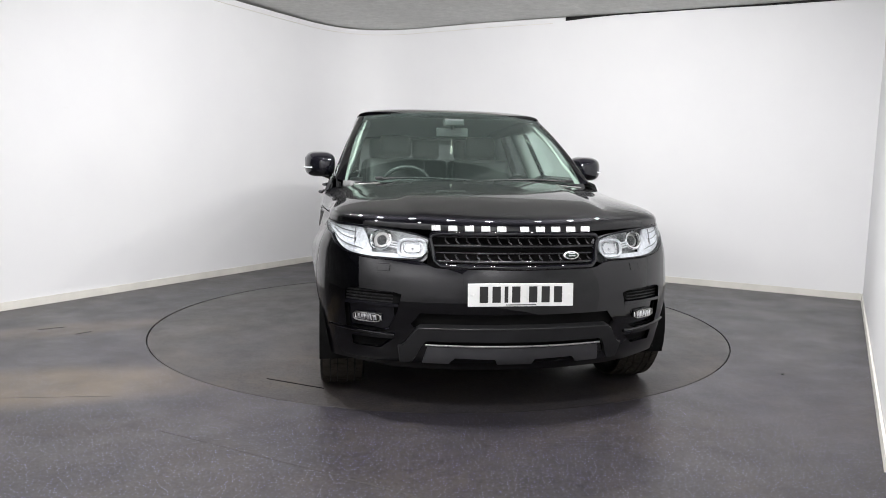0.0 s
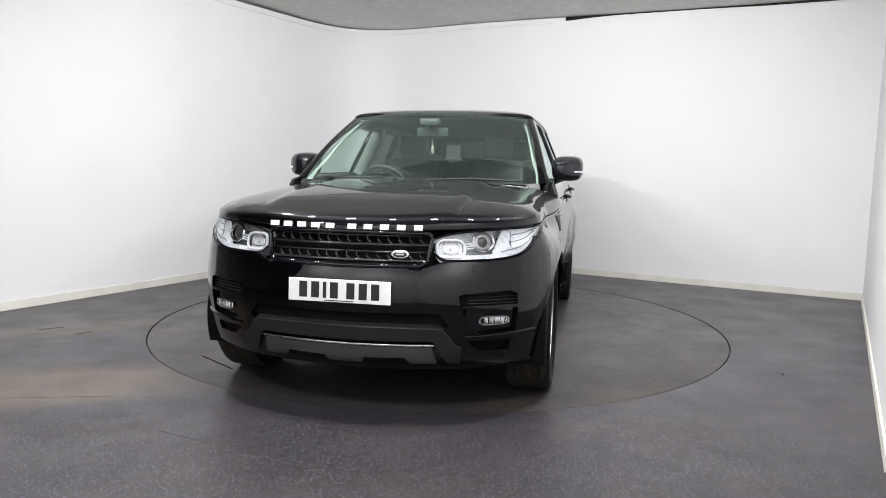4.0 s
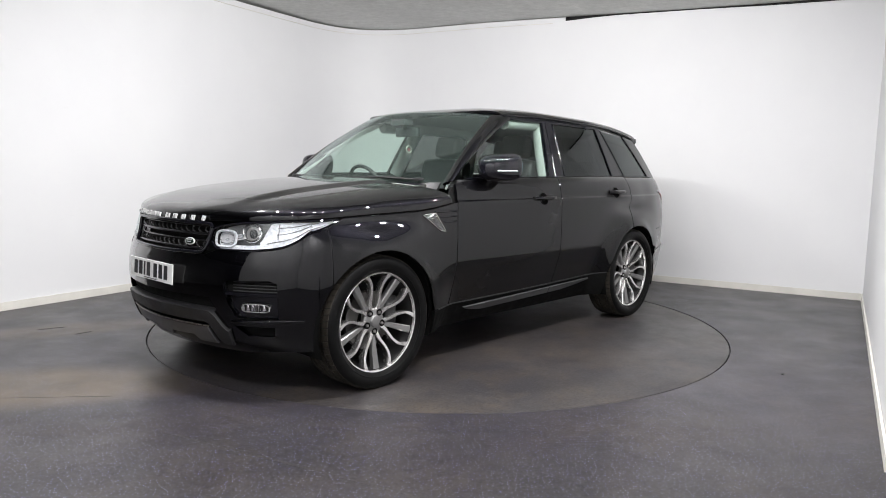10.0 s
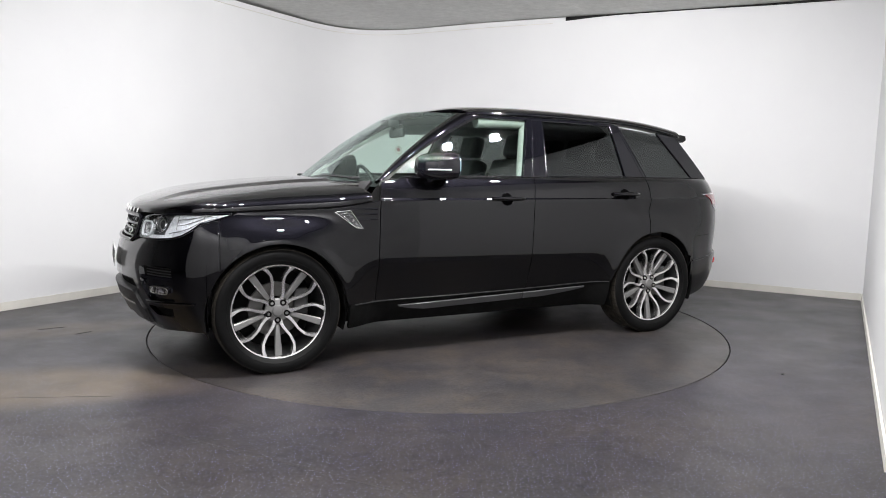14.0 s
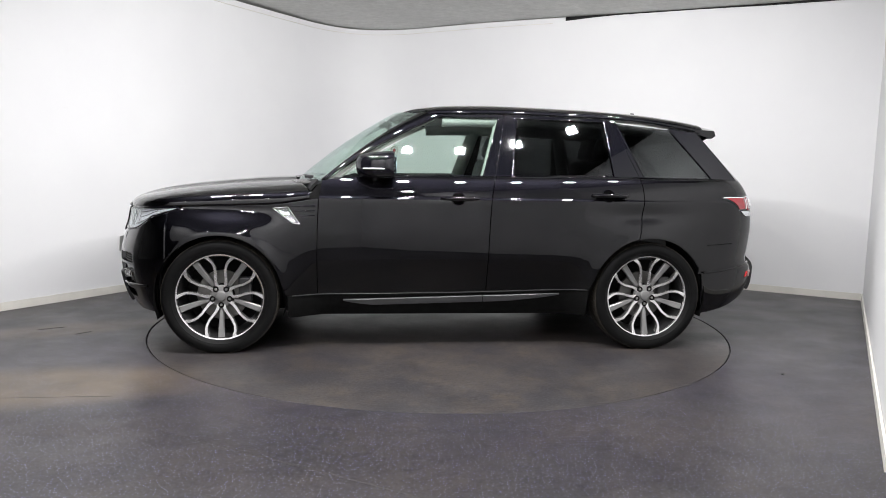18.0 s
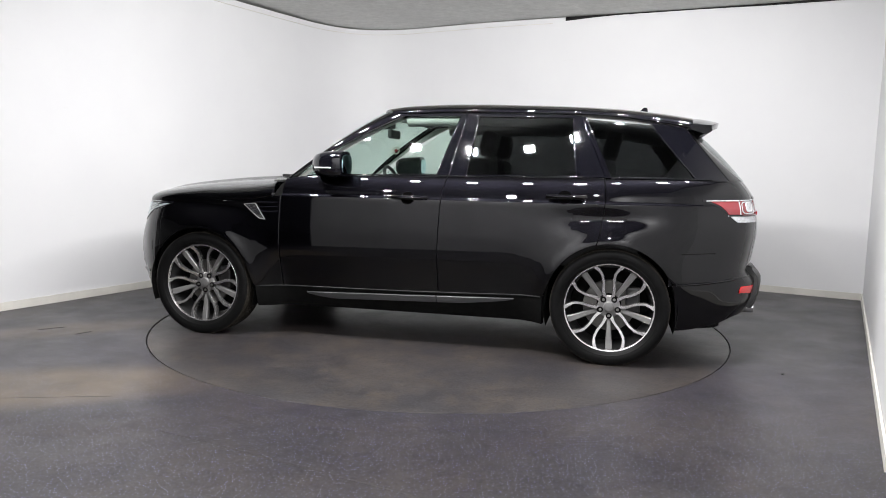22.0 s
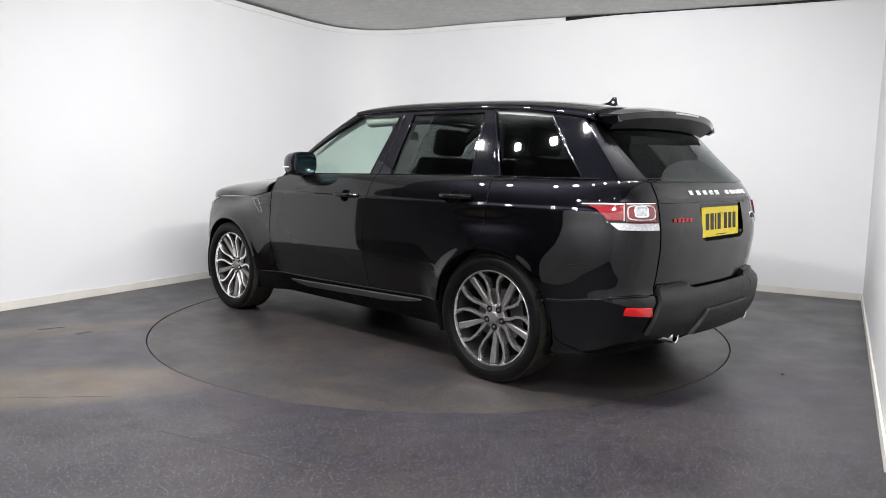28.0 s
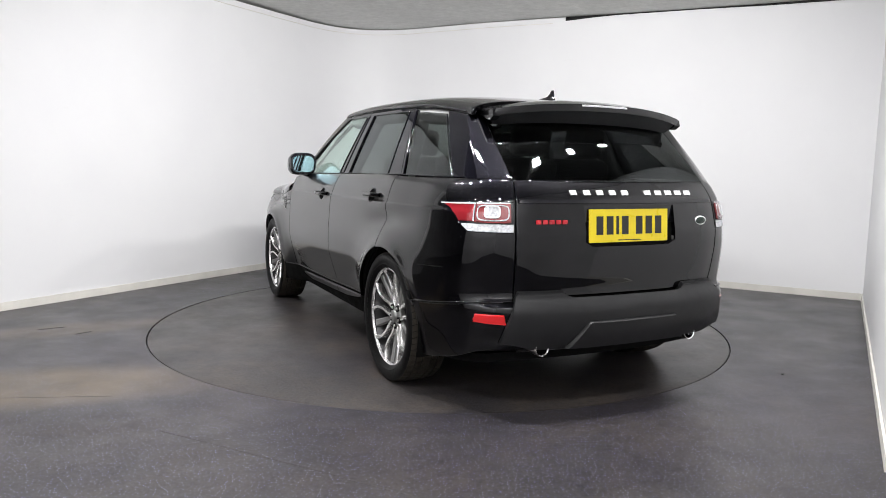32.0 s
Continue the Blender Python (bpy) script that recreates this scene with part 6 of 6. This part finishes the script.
def spoke(a, sgn):
    """One machined leg of a twin spoke, curving from the hub out to the rim."""
    bm = bmesh.new()
    rows = []
    rs = np.linspace(0.058, 0.281, 18)
    for r in rs:
        t = a + sgn * radians(SPOKE_ANGLE(r))
        e = 0.004
        t2 = a + sgn * radians(SPOKE_ANGLE(min(r + e, 0.283)))
        p = Vector((r * math.cos(t), 0, r * math.sin(t)))
        q = Vector(((r + e) * math.cos(t2), 0, (r + e) * math.sin(t2)))
        d = (q - p).normalized()
        side = Vector((-d.z, 0, d.x))
        w = SPOKE_WIDTH(r) / 2
        f = SPOKE_FACE(r)
        ring = []
        for k, y in ((-1.0, f - 0.004), (-0.8, f), (0.8, f), (1.0, f - 0.004), (0.85, f - 0.045), (-0.85, f - 0.045)):
            c = p + side * (w * k)
            ring.append(bm.verts.new((c.x, y, c.z)))
        rows.append(ring)
    for r, q in zip(rows, rows[1:]):
        for k in range(6):
            bm.faces.new((r[k], r[(k + 1) % 6], q[(k + 1) % 6], q[k]))
    bm.faces.new(rows[0])
    bm.faces.new(rows[-1][::-1])
    bmesh.ops.recalc_face_normals(bm, faces=bm.faces)
    return bm


def flat_spoke(a):
    """The wide recessed spoke between the twin legs."""
    bm = bmesh.new()
    rows = []
    for r in np.linspace(0.085, 0.277, 10):
        w = 0.013 + 0.009 * (r - 0.085) / 0.18
        f = 0.050 + 0.030 * (r - 0.085) / 0.18
        d = Vector((math.cos(a), 0, math.sin(a)))
        side = Vector((-d.z, 0, d.x))
        ring = []
        for k, y in ((-1.0, f - 0.006), (-0.7, f), (0.7, f), (1.0, f - 0.006), (0.9, f - 0.035), (-0.9, f - 0.035)):
            c = d * r + side * (w * k)
            ring.append(bm.verts.new((c.x, y, c.z)))
        rows.append(ring)
    for r, q in zip(rows, rows[1:]):
        for k in range(6):
            bm.faces.new((r[k], r[(k + 1) % 6], q[(k + 1) % 6], q[k]))
    bm.faces.new(rows[0])
    bm.faces.new(rows[-1][::-1])
    bmesh.ops.recalc_face_normals(bm, faces=bm.faces)
    return bm


def wheels(car):
    first = wheel_mesh(car)
    spots = [(AXLE, 1, 0.0), (AXLE, -1, 30.0), (-AXLE, 1, 2.0), (-AXLE, -1, 50.0)]
    for k, (x, side, spin) in enumerate(spots):
        m = pose(x, 0.866, HUB_Z, 0, spin, 0) if side > 0 else pose(x, -0.842, HUB_Z, 0, 0, 180) @ pose(0, 0, 0, 0, spin, 0)
        if k == 0:
            first.matrix_basis = m
        else:
            copy_thing(first, m)


def seat(name, car, x, y, w=0.50):
    s = part(name, box((0.52, w, 0.16), (x + 0.12, y, 0.72), 0.06, 3), LEATHER, car, "black leather seat", smooth=50)
    lean = Matrix.Rotation(radians(-14), 4, "Y")
    part("backrest", box((0.15, w, 0.62), (x - 0.16, y, 1.02), 0.065, 3, lean), LEATHER, s, smooth=50)
    part("headrest", box((0.11, 0.27, 0.19), (x - 0.26, y, 1.43), 0.05, 3, lean), LEATHER, s, smooth=50)
    for d in (-0.055, 0.055):
        part("headrest_post", tube([(x - 0.235, y + d, 1.30), (x - 0.26, y + d, 1.37)], 0.007, 8), CHROME, s, smooth=60)
    return s


def interior(car):
    def dash(u, v):
        y = -0.80 + 1.60 * u
        x = 0.93 - 0.36 * v - 0.16 * (y / 0.8) ** 2 * (1 - v)
        z = 1.150 - 0.010 * v - 0.16 * smoothstep(v, 0.8, 1.0) + 0.03 * math.exp(-((y + 0.37) / 0.2) ** 2) * smoothstep(v, 0.4, 0.8)
        return Vector((x, y, z))
    d = part("dashboard", sheet(dash, steps(30), steps(14), 0.03, 1, 0.0), DASH, car, "dark dashboard", smooth=50)
    part("dashboard_front", box((0.12, 1.5, 0.4), (0.56, 0, 0.88), 0.04), DASH, d)
    for y in (-0.37, 0.37):
        seat("front_seat", car, -0.30, y)
    for y in (-0.42, 0.0, 0.42):
        seat("rear_seat", car, -1.18, y, 0.42)
    # steering wheel on the right-hand side
    c = Vector((0.40, -0.37, 1.085))
    tilt = Matrix.Rotation(radians(-66), 4, "Y")
    ring = [c + tilt @ Vector((0.185 * math.cos(t), 0.185 * math.sin(t), 0)) for t in np.linspace(0, 2 * math.pi, 36, endpoint=False)]
    sw = part("steering_wheel", tube(ring, 0.015, 8, closed=True), LEATHER, car, "black steering wheel", smooth=60)
    bm = box((0.13, 0.15, 0.04), (0, 0, 0), 0.03, 3)
    bmesh.ops.transform(bm, matrix=Matrix.Translation(c) @ tilt, verts=bm.verts)
    part("wheel_boss", bm, DASH, sw, smooth=50)
    for a in (0.0, math.pi, -math.pi / 2):
        e = c + tilt @ Vector((0.18 * math.sin(a) * 1.0, 0.18 * math.cos(a), 0))
        part("wheel_spoke", tube([c, e], 0.014, 6), DASH, sw)
    # interior mirror with a hanging ornament
    m = part("interior_mirror", box((0.035, 0.24, 0.07), (0.30, -0.02, 1.515), 0.014, 3), DASH, car, "interior mirror", smooth=50)
    part("mirror_arm", tube([(0.32, -0.02, 1.54), (0.37, -0.02, 1.60)], 0.014, 8), DASH, m)
    part("sensor_pod", box((0.10, 0.15, 0.05), (0.36, -0.02, 1.585), 0.015), DASH, m)
    part("ornament_cord", tube([(0.285, -0.02, 1.49), (0.285, -0.02, 1.415)], 0.002, 5), IVORY, m)
    hoop = [(0.285 + 0.027 * math.cos(t), -0.02, 1.386 + 0.027 * math.sin(t)) for t in np.linspace(0, 2 * math.pi, 28, endpoint=False)]
    part("ornament", tube(hoop, 0.0055, 8, closed=True), IVORY, m, "pale ring-shaped hanging ornament", smooth=60)
    part("ornament_disc", lathe([(0.0001, 0.003), (0.012, 0.003), (0.014, 0.0), (0.012, -0.003), (0.0001, -0.003)], 20, axis="y"), RED_DEEP, m, "dark red disc", smooth=40).location = (0.285, -0.02, 1.386)
    # door linings and cabin floor
    part("cabin_floor", box((2.9, 1.6, 0.04), (-0.75, 0, 0.42), 0.01), SHELL, car)
    part("load_cover", box((0.55, 1.45, 0.03), (-1.95, 0, 1.12), 0.01), LEATHER, car)
    for sd in (1, -1):
        part("door_lining", box((2.35, 0.03, 0.55), (-0.45, 0.862 * sd, 0.90), 0.01), LEATHER, car)
        for x, xt in ((-0.33, -0.45), (-1.33, -1.22)):
            part("pillar_lining", tube([cabin_in(x, 1.18, sd), cabin_in(xt, 1.58, sd)], 0.055, 10), TRIM_ROOF, car, "grey pillar lining", smooth=60)
        pts = [cabin_in(x, RAIL_Z(x) - 0.045, sd) for x in np.linspace(-0.02, -1.85, 14)]
        part("roof_lining", tube(pts, 0.045, 8), TRIM_ROOF, car, "grey roof lining", smooth=60)


def cabin_in(x, z, sd):
    p = cabin(x, z)
    return Vector((p.x, (p.y - 0.07) * sd, p.z))


def build_car():
    car = thing("car", "black five-door luxury off-road estate car on a turntable", "car")
    inner_shell(car)
    for side in (1, -1):
        side_panels(car, side)
    front_end(car)
    screens_and_roof(car)
    rear_end(car)
    wheels(car)
    interior(car)
    return car


# ---- what moves ----
PIVOT = Vector((-0.1015, -0.0308, 0.0))     # the turntable's centre in the car's space
TURN = [(0, -81.44), (1, -86.81), (2, -92.04), (3, -97.18), (4, -102.28), (5, -107.37), (6, -112.46), (7, -117.56), (8, -122.69), (9, -127.83), (10, -132.99), (11, -138.15), (12, -143.31), (13, -148.45), (14, -153.59), (15, -158.69), (16, -163.77), (17, -168.82), (18, -173.83), (19, -178.82), (20, -183.79), (21, -188.73), (22, -193.67), (23, -198.61), (24, -203.56), (25, -208.54), (26, -213.53), (27, -218.57), (28, -223.63), (29, -228.72), (30, -233.83), (31, -238.93), (32, -243.99)]


def motions():
    """The turntable carries the car a little less than half way round."""
    rows_car, rows_table = [], []
    for t, a in TURN:
        r = pose(0, 0, 0, 0, 0, a)
        rows_car.append((t, r @ Matrix.Translation(-PIVOT)))
        rows_table.append((t, r))
    walk(the_car, rows_car)
    walk(the_table, rows_table)


the_table = room()
flood_lamps()
the_car = build_car()
motions()
